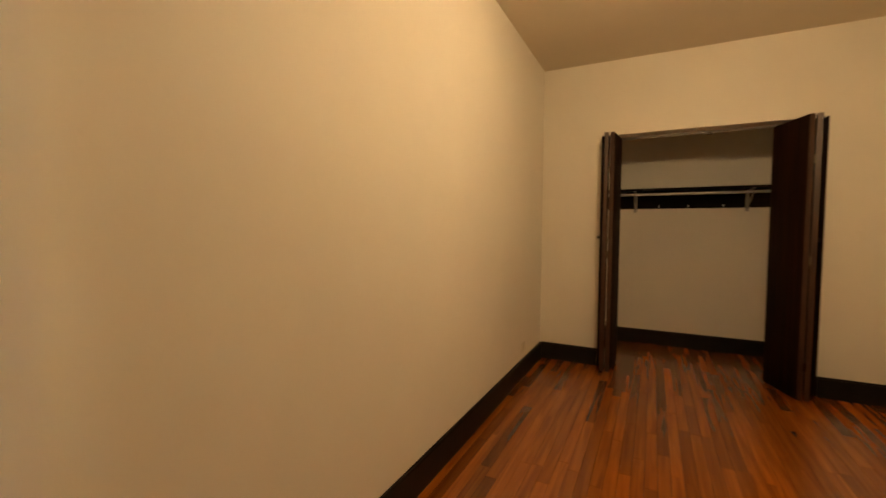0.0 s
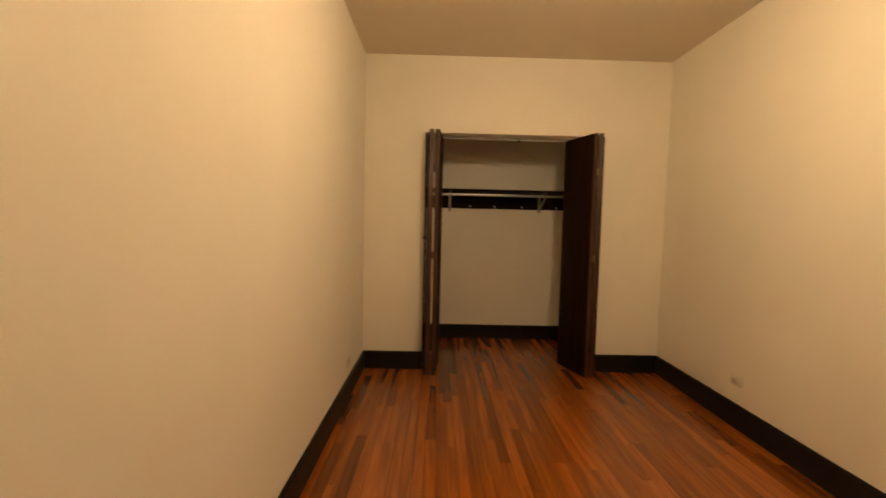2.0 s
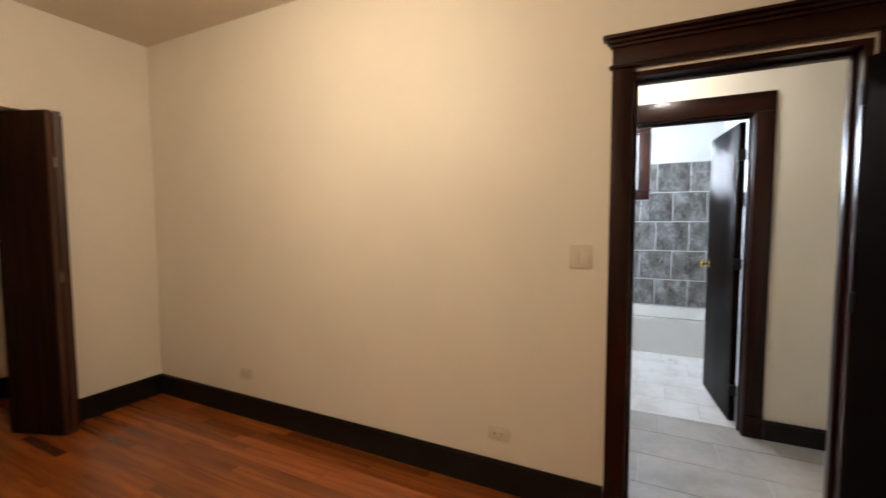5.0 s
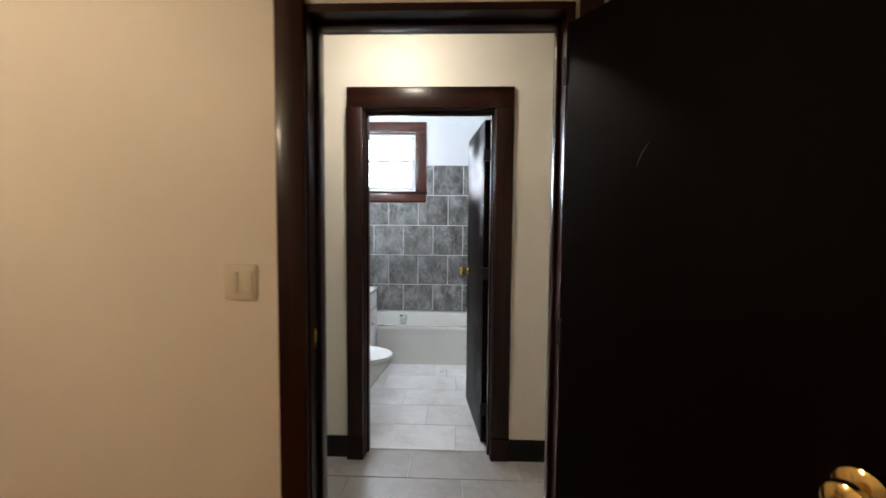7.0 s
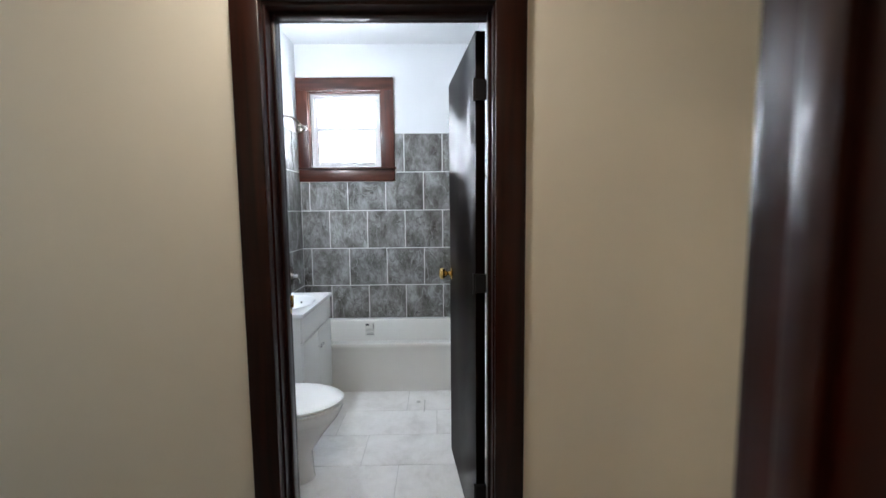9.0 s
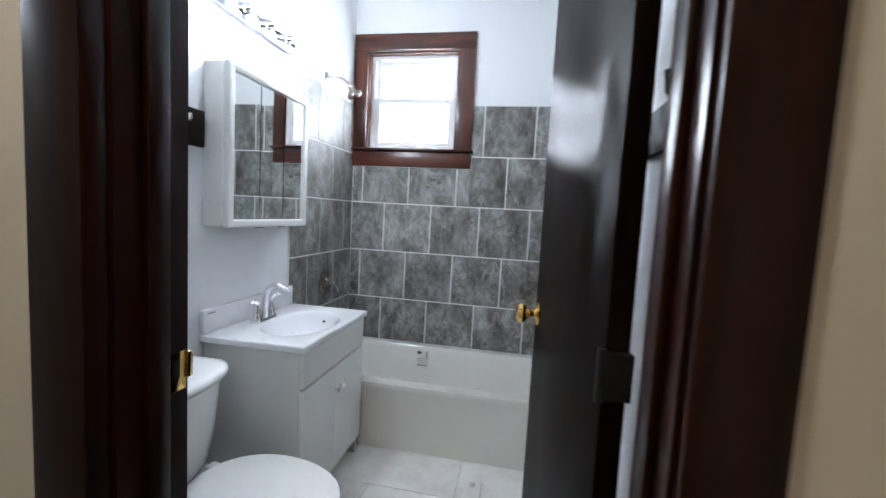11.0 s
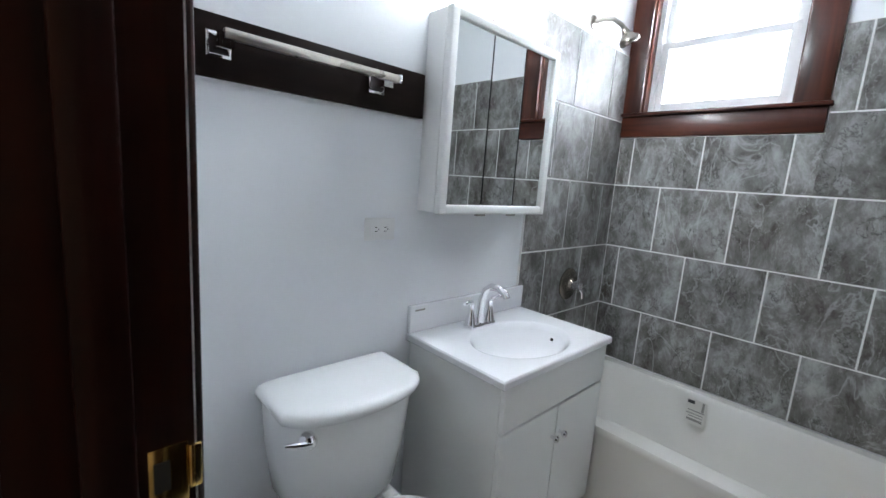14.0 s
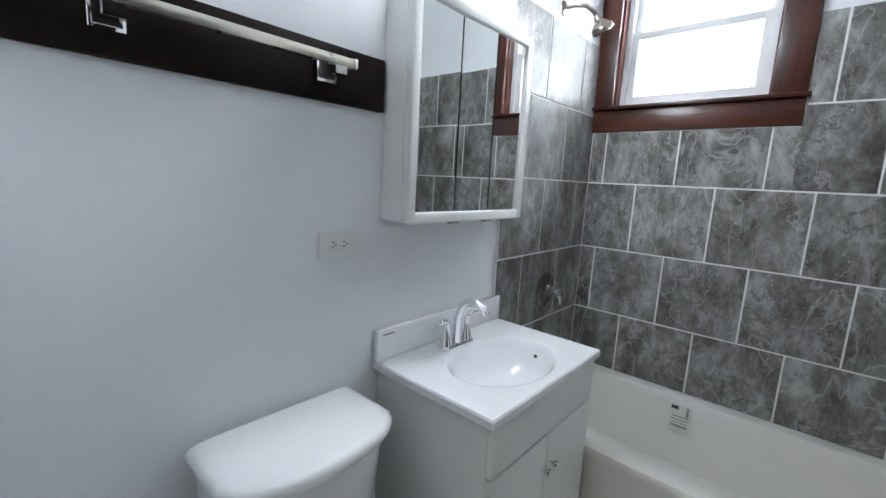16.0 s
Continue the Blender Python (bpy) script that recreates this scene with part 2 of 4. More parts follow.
M_INK = mat("ink", (0.05, 0.05, 0.05), 0.7, var=0.2)
M_GREYINK = mat("grey_print", (0.32, 0.31, 0.29), 0.7, var=0.1)
M_SCUFF = mat("grey_scuff", (0.50, 0.49, 0.47), 0.5, var=0.15, scale=60)
M_CURTAIN = mat("pale_blue_panel", (0.42, 0.50, 0.55), 0.7, var=0.06, scale=4)
M_REDFLOOR = wood("dark_red_floor", (0.05, 0.014, 0.008), (0.11, 0.034, 0.02), 0.35, (26.0, 1.6, 26.0))
M_LAMPW = glow("warm_globe", (1.0, 0.76, 0.50), LAMP_BEDROOM)
M_LAMPH = glow("hall_globe", (1.0, 0.88, 0.72), LAMP_HALL)
M_FILLK = glow("kitchen_fill_globe", (0.85, 0.93, 1.0), FILL_KITCHEN)
M_BULB = glow("bulb_glass", (0.93, 0.97, 1.0), LAMP_BATH)
M_SKYGLOW = glow("bright_overcast", (0.90, 0.95, 1.0), WINDOW_GLOW)


# ---- building helpers ----
def bx(bm, x0, x1, y0, y1, z0, z1, bevel=0.0, seg=2):
    r = bmesh.ops.create_cube(bm, size=1.0)
    vs = r["verts"]
    for v in vs:
        v.co = Vector((x0 + (v.co.x + 0.5) * (x1 - x0), y0 + (v.co.y + 0.5) * (y1 - y0), z0 + (v.co.z + 0.5) * (z1 - z0)))
    if bevel:
        edges = list({e for v in vs for e in v.link_edges})
        bmesh.ops.bevel(bm, geom=edges, offset=bevel, segments=seg, affect="EDGES", profile=0.5)
    return bm


def box(x0, x1, y0, y1, z0, z1, bevel=0.0, seg=2):
    return bx(bmesh.new(), x0, x1, y0, y1, z0, z1, bevel, seg)


def tube(bm, pts, r, n=14, cap=True):
    """A round bar along points; r is one radius or one a point."""
    pts = [Vector(p) for p in pts]
    rs = r if isinstance(r, (list, tuple)) else [r] * len(pts)
    rings, up = [], None
    for i, p in enumerate(pts):
        d = (pts[min(i + 1, len(pts) - 1)] - pts[max(i - 1, 0)]).normalized()
        if up is None:
            up = d.orthogonal().normalized()
        up = (up - d * up.dot(d)).normalized()
        side = d.cross(up)
        rings.append([bm.verts.new(p + (up * math.cos(a) + side * math.sin(a)) * rs[i]) for a in [2 * math.pi * k / n for k in range(n)]])
    for a, b in zip(rings, rings[1:]):
        for k in range(n):
            bm.faces.new((a[k], a[(k + 1) % n], b[(k + 1) % n], b[k])).smooth = True
    if cap:
        bm.faces.new(rings[0][::-1])
        bm.faces.new(rings[-1])
    return bm


def turned(bm, origin, axis, profile, n=24):
    """A turned shape: profile rows of (along, radius) on an axis from origin."""
    o, d = Vector(origin), Vector(axis).normalized()
    return tube(bm, [o + d * a for a, _ in profile], [max(q, 0.0008) for _, q in profile], n)


def loft(bm, rings, cap=True, smooth=True):
    """Closed rings of points of the same count joined into a skin."""
    vs = [[bm.verts.new(p) for p in ring] for ring in rings]
    n = len(vs[0])
    for a, b in zip(vs, vs[1:]):
        for k in range(n):
            bm.faces.new((a[k], a[(k + 1) % n], b[(k + 1) % n], b[k])).smooth = smooth
    if cap:
        bm.faces.new(vs[0][::-1])
        bm.faces.new(vs[-1])
    return bm


def mesh_of(name, bm, material, smooth=True):
    bmesh.ops.recalc_face_normals(bm, faces=bm.faces[:])
    me = bpy.data.meshes.new(name)
    bm.to_mesh(me)
    bm.free()
    me.materials.append(material)
    if smooth:
        me.set_sharp_from_angle(angle=radians(38))
    return me


def part(name, bm, material, parent=None, label=""):
    ob = new(name, mesh_of(name, bm, material))
    if parent is not None:
        ob.parent = parent
        ob.matrix_parent_inverse = parent.matrix_basis.inverted()
    if label:
        ob["label"] = label
    return ob


def thing(name, at, label, category, group="", kind=""):
    ob = new(name)
    ob.matrix_basis = at if isinstance(at, Matrix) else Matrix.Translation(at)
    ob.empty_display_size = 0.1
    bpy.context.view_layer.update()
    return tagged(ob, label, category, group, kind)


def solid(name, bm, material, label, category="", kind="structure"):
    return tagged(part(name, bm, material), label, category, kind=kind)


# ---- plan: bedroom, hall, bathroom, kitchen beyond ----
WX, EX, NY, SY, BZ = -1.331, 1.228, 3.784, -1.7, 2.647      # bedroom faces and ceiling
H0, H1, HZ = 1.36, 2.39, 2.385                             # hall faces and ceiling
B0, B1, BL, BR, CZ = 2.52, 4.70, 1.20, -0.33, 2.73         # bathroom faces and ceiling
CX0, CX1, CTOP, CBACK = -0.822, 0.683, 2.017, 4.789          # closet opening and back
TOP = 2.95

bm = bx(bmesh.new(), WX - 0.15, WX, SY - 0.15, CBACK + 0.15, -0.1, TOP)
bx(bm, WX, WX + 0.05, SY, 0.2, 0.0, BZ)
solid("wall_west", bm, M_WALL, "cream painted plaster bedroom wall with soft sheen", "wall")
bm = box(WX, CX0, NY, 3.99, 0, TOP)
bx(bm, CX1, EX, NY, 3.99, 0, TOP)
bx(bm, CX0, CX1, NY, 3.99, CTOP, TOP)
solid("wall_north", bm, M_WALL, "cream painted bedroom wall around the closet opening", "wall")
bm = box(EX, H0, SY - 0.15, -0.29, 0, TOP)
bx(bm, EX, H0, 0.457, 3.99, 0, TOP)
bx(bm, EX, H0, -0.29, 0.457, 1.943, TOP)
solid("wall_east", bm, M_WALL, "cream painted wall between bedroom and hall", "wall")
solid("wall_south", box(WX, H1 + 0.13, SY - 0.15, SY, 0, TOP), M_WALL, "cream painted wall behind the walk", "wall")
solid("wall_closet_back", box(WX, H0, CBACK, CBACK + 0.12, 0, TOP), M_WALL, "cream painted closet back wall", "wall")
solid("wall_closet_west", box(WX, -0.88, 3.99, CBACK, 0, TOP), M_WALL, "cream painted closet side wall", "wall")
solid("wall_closet_east", box(0.76, H0, 3.99, CBACK, 0, TOP), M_WALL, "cream painted closet side wall", "wall")
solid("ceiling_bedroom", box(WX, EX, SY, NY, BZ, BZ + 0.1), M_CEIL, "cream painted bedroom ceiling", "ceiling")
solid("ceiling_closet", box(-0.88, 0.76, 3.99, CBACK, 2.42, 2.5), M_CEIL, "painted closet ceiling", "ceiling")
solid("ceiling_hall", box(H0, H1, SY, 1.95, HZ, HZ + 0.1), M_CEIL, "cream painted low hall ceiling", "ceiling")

# hall to bathroom wall with its door opening
DY0, DY1, DTOP = -0.198, 0.558, 1.985
bm = box(H1, B0 - 0.01, SY, DY0, 0, TOP)
bx(bm, H1, B0 - 0.01, DY1, 1.95, 0, TOP)
bx(bm, H1, B0 - 0.01, DY0, DY1, DTOP, TOP)
solid("wall_hall", bm, M_WALL, "cream painted hall wall around the bathroom door", "wall")
bm = box(B0 - 0.01, B0, BR, DY0, 0, CZ)
bx(bm, B0 - 0.01, B0, DY1, BL, 0, CZ)
bx(bm, B0 - 0.01, B0, DY0, DY1, DTOP, CZ)
solid("wall_bath_door", bm, M_BATH, "white painted bathroom wall around the door", "wall")
solid("wall_bath_north", box(B0 - 0.01, B1 + 0.2, BL, BL + 0.13, 0, TOP), M_BATH, "white painted bathroom wall behind toilet and vanity", "wall")
solid("wall_bath_south", box(B0 - 0.01, B1 + 0.2, BR - 0.13, BR, 0, TOP), M_BATH, "white painted bathroom wall behind the door", "wall")
WY0, WY1, WZ0, WZ1 = 0.475, 1.105, 1.69, 2.345             # window opening
bm = box(B1, B1 + 0.2, BR, WY0, 0, TOP)
bx(bm, B1, B1 + 0.2, WY1, BL, 0, TOP)
bx(bm, B1, B1 + 0.2, WY0, WY1, 0, WZ0)
bx(bm, B1, B1 + 0.2, WY0, WY1, WZ1, TOP)
solid("wall_bath_east", bm, M_BATH, "white painted bathroom outer wall with a small window", "wall")
solid("ceiling_bath", box(B0, B1, BR, BL, CZ, CZ + 0.1), M_BATH, "white painted bathroom ceiling", "ceiling")

# kitchen beyond the hall
bm = box(3.1, 3.22, 1.33, 4.75, 0, TOP)
bx(bm, B0 - 0.01, 3.22, BL + 0.13, 1.95, 0, TOP)
solid("wall_kitchen", bm, M_BATH, "white painted kitchen side wall", "wall")
bm = box(H0, 1.62, 4.75, 4.87, 0, TOP)
bx(bm, 2.31, 3.22, 4.75, 4.87, 0, TOP)
bx(bm, 1.62, 2.31, 4.75, 4.87, 2.0, TOP)
solid("wall_kitchen_end", bm, M_BATH, "white painted kitchen end wall with a doorway", "wall")
solid("wall_kitchen_west", box(H0 - 0.1, H0, 3.99, 4.87, 0, TOP), M_BATH, "white painted kitchen wall", "wall")
solid("ceiling_kitchen", box(H0, 3.1, 1.95, 4.75, 2.6, 2.7), M_BATH, "white painted kitchen ceiling", "ceiling")
bm = box(1.0, 3.22, 6.6, 6.7, 0, TOP)
bx(bm, 0.9, 1.0, 4.87, 6.7, 0, TOP)
bx(bm, 3.22, 3.32, 4.87, 6.7, 0, TOP)
bx(bm, 0.9, 3.32, 4.87, 6.7, 2.7, 2.8)
solid("wall_far_room", bm, M_BATH, "white painted walls of the room beyond", "wall")
solid("floor_far_room", box(1.0, 3.22, 4.76, 6.6, -0.06, 0.0), M_REDFLOOR, "dark red wooden floor of the room beyond", "floor")

# baseboards
def baseboard(name, x0, x1, y0, y1, h=0.152):
    b = box(x0, x1, y0, y1, 0, h - 0.012)
    bx(b, x0 + (0.004 if x1 - x0 < 0.03 else 0), x1 - (0.004 if x1 - x0 < 0.03 else 0), y0 + (0.004 if y1 - y0 < 0.03 else 0), y1 - (0.004 if y1 - y0 < 0.03 else 0), h - 0.012, h)
    return solid(name, b, M_BASE, "glossy black painted baseboard", "baseboard")


baseboard("baseboard_1", WX, WX + 0.018, 0.2, NY)
baseboard("baseboard_2", WX + 0.018, CX0 - 0.002, NY - 0.018, NY)
baseboard("baseboard_3", CX1 + 0.002, EX - 0.018, NY - 0.018, NY)
baseboard("baseboard_4", EX - 0.018, EX, 0.527, NY)
baseboard("baseboard_5", -0.88, 0.76, CBACK - 0.018, CBACK)
baseboard("baseboard_6", H1 - 0.018, H1, 0.64, 1.95, 0.12)
baseboard("baseboard_7", H1 - 0.018, H1, SY, -0.29, 0.12)
baseboard("baseboard_8", -0.88, -0.862, 3.99, CBACK - 0.018)
baseboard("baseboard_9", 0.742, 0.76, 3.99, CBACK - 0.018)
baseboard("baseboard_10", EX - 0.018, EX, SY, -0.36)

# bedroom door frame: jambs, stops, casings, head with bead, frieze and crown
BY0, BY1, BTOP = -0.268, 0.436, 1.920
fr = thing("door_frame_bedroom", (EX, 0.08, 0), "dark red mahogany door frame with moulded head", "door frame", kind="structure")
part("jamb", box(EX - 0.005, H0 + 0.005, BY1, 0.457, 0, BTOP + 0.02), M_TRIM, fr)
part("jamb", box(EX - 0.005, H0 + 0.005, -0.29, BY0, 0, BTOP + 0.02), M_TRIM, fr)
part("head_jamb", box(EX - 0.005, H0 + 0.005, BY0, BY1, BTOP, 1.941), M_TRIMH, fr)
part("stop", box(1.285, 1.322, BY1 - 0.012, BY1, 0, BTOP, 0.003), M_TRIM, fr)
part("stop", box(1.285, 1.322, BY0, BY0 + 0.012, 0, BTOP, 0.003), M_TRIM, fr)
part("stop", box(1.285, 1.322, BY0 + 0.013, BY1 - 0.013, BTOP - 0.012, BTOP, 0.003), M_TRIMH, fr)
part("casing", box(EX - 0.024, EX - 0.0055, BY1 + 0.005, 0.522, 0.132, 1.956, 0.004), M_TRIM, fr)
part("plinth_block", box(EX - 0.03, EX - 0.0055, BY1 + 0.003, 0.525, 0, 0.132, 0.004), M_TRIM, fr)
part("casing", box(EX - 0.024, EX - 0.0055, -0.36, BY0 - 0.03, 0, 1.956, 0.004), M_TRIM, fr)
part("bead", box(EX - 0.034, EX, -0.372, 0.534, 1.957, 1.972, 0.006, 3), M_TRIMH, fr)
part("frieze", box(EX - 0.024, EX, -0.36, 0.522, 1.973, 2.042, 0.002), M_TRIMH, fr)
cr = box(EX - 0.034, EX, -0.37, 0.532, 2.042, 2.056, 0.004)
bx(cr, EX - 0.044, EX, -0.382, 0.544, 2.057, 2.072, 0.005)
bx(cr, EX - 0.056, EX, -0.394, 0.558, 2.073, 2.088, 0.003)
part("crown", cr, M_TRIMH, fr)
sp = part("strike_plate", box(1.255, 1.283, BY1 - 0.003, BY1, 0.975, 1.035, 0.001), M_BRASS, fr, "worn brass strike plate")
part("latch_hole", box(1.263, 1.275, BY1 - 0.0045, BY1 - 0.003, 0.992, 1.018), M_DARK, sp)
for y0, y1 in ((BY1 + 0.005, 0.522), (-0.36, BY0 - 0.005)):
    part("casing", box(H0 + 0.0055, H0 + 0.024, y0, y1, 0, 1.956, 0.004), M_TRIM, fr)
part("casing", box(H0 + 0.0055, H0 + 0.024, -0.36, 0.522, 1.957, 2.038, 0.004), M_TRIMH, fr)

# bathroom door frame
QY0, QY1, QTOP = -0.178, 0.538, 1.965
fr = thing("door_frame_bathroom", (H1, 0.165, 0), "dark red mahogany door frame with flat casing", "door frame", kind="structure")
part("jamb", box(H1 - 0.004, B0 - 0.006, QY1, DY1, 0, QTOP + 0.02), M_TRIM, fr)
part("jamb", box(H1 - 0.004, B0 - 0.006, DY0, QY0, 0, QTOP + 0.02), M_TRIM, fr)
part("head_jamb", box(H1 - 0.004, B0 - 0.006, QY0, QY1, QTOP, DTOP), M_TRIMH, fr)
part("stop", box(2.43, 2.468, QY1 - 0.012, QY1, 0, QTOP, 0.003), M_TRIM, fr)
part("stop", box(2.43, 2.468, QY0, QY0 + 0.012, 0, QTOP, 0.003), M_TRIM, fr)
part("stop", box(2.43, 2.468, QY0 + 0.013, QY1 - 0.013, QTOP - 0.012, QTOP, 0.003), M_TRIMH, fr)
for x0, x1 in ((H1 - 0.022, H1 - 0.0045), (B0 + 0.0005, B0 + 0.008)):
    hall = x0 < H1
    deep = 0.02 if hall else 0.0
    part("casing", box(x0 - deep, x1, QY1 + (0.006 if hall else 0.025), 0.633, 0.132, QTOP + 0.009, 0.004), M_TRIM, fr)
    part("casing", box(x0, x1, -0.283, QY0 - 0.006, 0.132, QTOP + 0.009, 0.004), M_TRIM, fr)
    part("head_casing", box(x0, x1, -0.283, 0.633, QTOP + 0.01, 2.088, 0.004), M_TRIMH, fr)
    out = 0.003
    part("plinth_block", box(x0 - deep - (out if hall else 0), x1 + (0 if hall else out), QY1 + (0.004 if hall else 0.025), 0.636, 0, 0.131, 0.003), M_TRIM, fr)
    part("plinth_block", box(x0 - (out if hall else 0), x1 + (0 if hall else out), -0.286, QY0 - 0.004, 0, 0.131, 0.003), M_TRIM, fr)
sp = part("strike_plate", box(2.476, 2.508, QY1 - 0.003, QY1, 0.958, 1.024, 0.001), M_BRASS, fr, "shiny brass strike plate")
part("latch_hole", box(2.48, 2.493, QY1 - 0.0045, QY1 - 0.003, 0.98, 1.01), M_DARK, sp)
part("strike_lip", box(2.508, 2.519, QY1 - 0.007, QY1 - 0.002, 0.975, 1.02, 0.002), M_BRASS, sp)
part("threshold", box(2.462, 2.48, QY0, QY1, 0, 0.006, 0.002), M_FTILE, fr, "pale stone threshold strip")


# ---- doors ----
def door_leaf(name, hinge, free, thick, z0, z1, label, stain, knob_z=1.0, knob_in=0.065):
    """A flush leaf from the hinge to the free edge, with hinges and a brass knob set."""
    h, f = Vector((*hinge, 0)), Vector((*free, 0))
    ang = math.atan2(f.y - h.y, f.x - h.x)
    length = (f - h).length
    m = Matrix.Translation(h) @ Matrix.Rotation(ang, 4, "Z")
    ob = thing(name, m, label, "door")

    def put(nm, b, mt, par=ob, lb=""):
        b.transform(m)
        return part(nm, b, mt, par, lb)

    put("leaf", box(0, length, -thick / 2, thick / 2, z0, z1, 0.002), stain)
    for s in (1, -1):
        k = turned(bmesh.new(), (length - knob_in, s * thick / 2, knob_z), (0, s, 0), [(0, 0.033), (0.004, 0.033), (0.007, 0.027), (0.012, 0.012), (0.024, 0.010), (0.032, 0.014), (0.040, 0.026), (0.050, 0.030), (0.060, 0.027), (0.066, 0.016), (0.068, 0.001)])
        put("knob", k, M_BRASS, ob, "polished brass knob")
    put("latch_plate", box(length, length + 0.0015, -0.012, 0.012, knob_z - 0.03, knob_z + 0.03), M_BRASS)
    for z in (0.22, 1.05, 1.75):
        hg = box(-0.014, 0.0, -thick / 2 - 0.002, thick / 2 + 0.004, z - 0.035, z + 0.035)
        tube(hg, [(-0.006, thick / 2 + 0.006, z - 0.04), (-0.006, thick / 2 + 0.006, z + 0.04)], 0.006, 10)
        put("hinge", hg, M_BLACK, ob, "dark metal hinge")
    return ob


door_leaf("bathroom_door", (2.552, -0.154), (3.205, -0.078), 0.036, 0.012, 1.955, "dark brown glossy flush door standing open with brass knob", M_DOOR)
bdl = door_leaf("bedroom_door", (1.202, -0.280), (0.625, -0.622), 0.036, 0.012, 1.87, "dark brown flush door swung wide open into the bedroom", M_DOOR_SHADED, knob_z=0.96)

_m = bdl.matrix_basis
sc = tube(bmesh.new(), [_m @ Vector((0.215, -0.0182, 1.475)), _m @ Vector((0.225, -0.0182, 1.50)), _m @ Vector((0.245, -0.0182, 1.525))], [0.0003, 0.0007, 0.0003], 5)
part("scratch", sc, M_GREYINK, bdl, "pale scratch in the dark stain")

# ---- bedroom things ----
def bifold_leaf(a, b, par, edge_front):
    p, q = Vector((*a, 0)), Vector((*b, 0))
    ang = math.atan2(q.y - p.y, q.x - p.x)
    m = Matrix.Translation(p) @ Matrix.Rotation(ang, 4, "Z")
    ln = (q - p).length
    g = box(0.003, ln - 0.003, -0.0155, 0.0155, 0.012, 2.006, 0.0015)
    g.transform(m)
    part("leaf", g, M_BIFOLD, par)
    e = box(ln - 0.003, ln, -0.0165, 0.0165, 0.012, 2.007) if edge_front else box(0, 0.003, -0.0165, 0.0165, 0.012, 2.007)
    e.transform(m)
    part("edge_band", e, M_BIFEDGE, par, "lighter worn wooden edge")


for side, l1, l2 in ((-1, ((-0.792, 3.955), (-0.768, 3.602)), ((-0.722, 3.602), (-0.688, 3.955))), (1, ((0.661, 3.955), (0.588, 3.602)), ((0.548, 3.602), (0.418, 3.965)))):
    t = thing("bifold_door", (-0.75 if side < 0 else 0.57, 3.78, 0), "dark brown wooden bifold closet door folded open", "closet door", "closet doors")
    bifold_leaf(*l1, t, True)
    bifold_leaf(*l2, t, False)
    kx = -0.8 if side < 0 else 0.645
    part("knob", turned(bmesh.new(), (kx, 3.66 if side < 0 else 3.80, 1.14), (-0.99 if side < 0 else 0.93, 0.05, 0), [(0, 0.008), (0.012, 0.007), (0.018, 0.014), (0.027, 0.013), (0.03, 0.004)], 14), M_BLACK, t, "small dark knob")
    for z in (0.25, 1.0, 1.7):
        part("hinge", box((l1[1][0] + l2[0][0]) / 2 - 0.006, (l1[1][0] + l2[0][0]) / 2 + 0.006, 3.602, 3.612, z - 0.03, z + 0.03), M_DNICKEL, t)

cj = thing("closet_frame", (0, 3.88, 0), "dark brown wooden lining of the closet opening", "door frame", kind="structure")
part("jamb", box(CX0, CX0 + 0.01, 3.774, 3.99, 0, CTOP), M_BIFOLD, cj)
part("jamb", box(CX1 - 0.01, CX1, 3.774, 3.99, 0, CTOP), M_BIFOLD, cj)
bm = box(CX0 + 0.012, CX1 - 0.012, 3.925, 3.955, CTOP - 0.016, CTOP)
tr = tagged(part("bifold_track", bm, M_STEEL), "thin metal bifold track under the closet header", "door track")
part("centre_clip", box(-0.03, 0.0, 3.92, 3.96, CTOP - 0.03, CTOP - 0.016, 0.002), M_DNICKEL, tr)

cs = thing("closet_shelf", (0, 4.6, 1.58), "dark stained closet shelf with hanging rod and hooks", "shelf")
part("board", box(-0.878, 0.758, 4.45, CBACK, 1.59, 1.61, 0.002), M_BOARD, cs)
part("cleat", box(-0.878, 0.758, CBACK - 0.02, CBACK - 0.001, 1.427, 1.589, 0.002), M_BOARD, cs)
part("rod", tube(bmesh.new(), [(-0.878, 4.5, 1.556), (0.758, 4.5, 1.556)], 0.0135, 16), M_STEEL, cs, "shiny metal closet rod")
for x in (-0.58, 0.388):
    b = tube(bmesh.new(), [(x, CBACK - 0.024, 1.41), (x, CBACK - 0.034, 1.43), (x, 4.53, 1.53), (x, 4.505, 1.538), (x, 4.483, 1.545), (x, 4.48, 1.57)], 0.0075, 8)
    bx(b, x - 0.014, x + 0.014, CBACK - 0.026, CBACK - 0.0205, 1.39, 1.588)
    bx(b, x - 0.012, x + 0.012, 4.46, CBACK - 0.03, 1.581, 1.589)
    part("bracket", b, M_NICKEL, cs, "steel shelf and rod bracket")
for x in (-0.36, -0.1, 0.195, 0.57):
    h = tube(bmesh.new(), [(x, CBACK - 0.02, 1.455), (x, CBACK - 0.045, 1.45), (x, CBACK - 0.055, 1.438), (x, CBACK - 0.06, 1.455)], 0.006, 8)
    part("hook", h, M_STEEL, cs, "small metal coat hook")

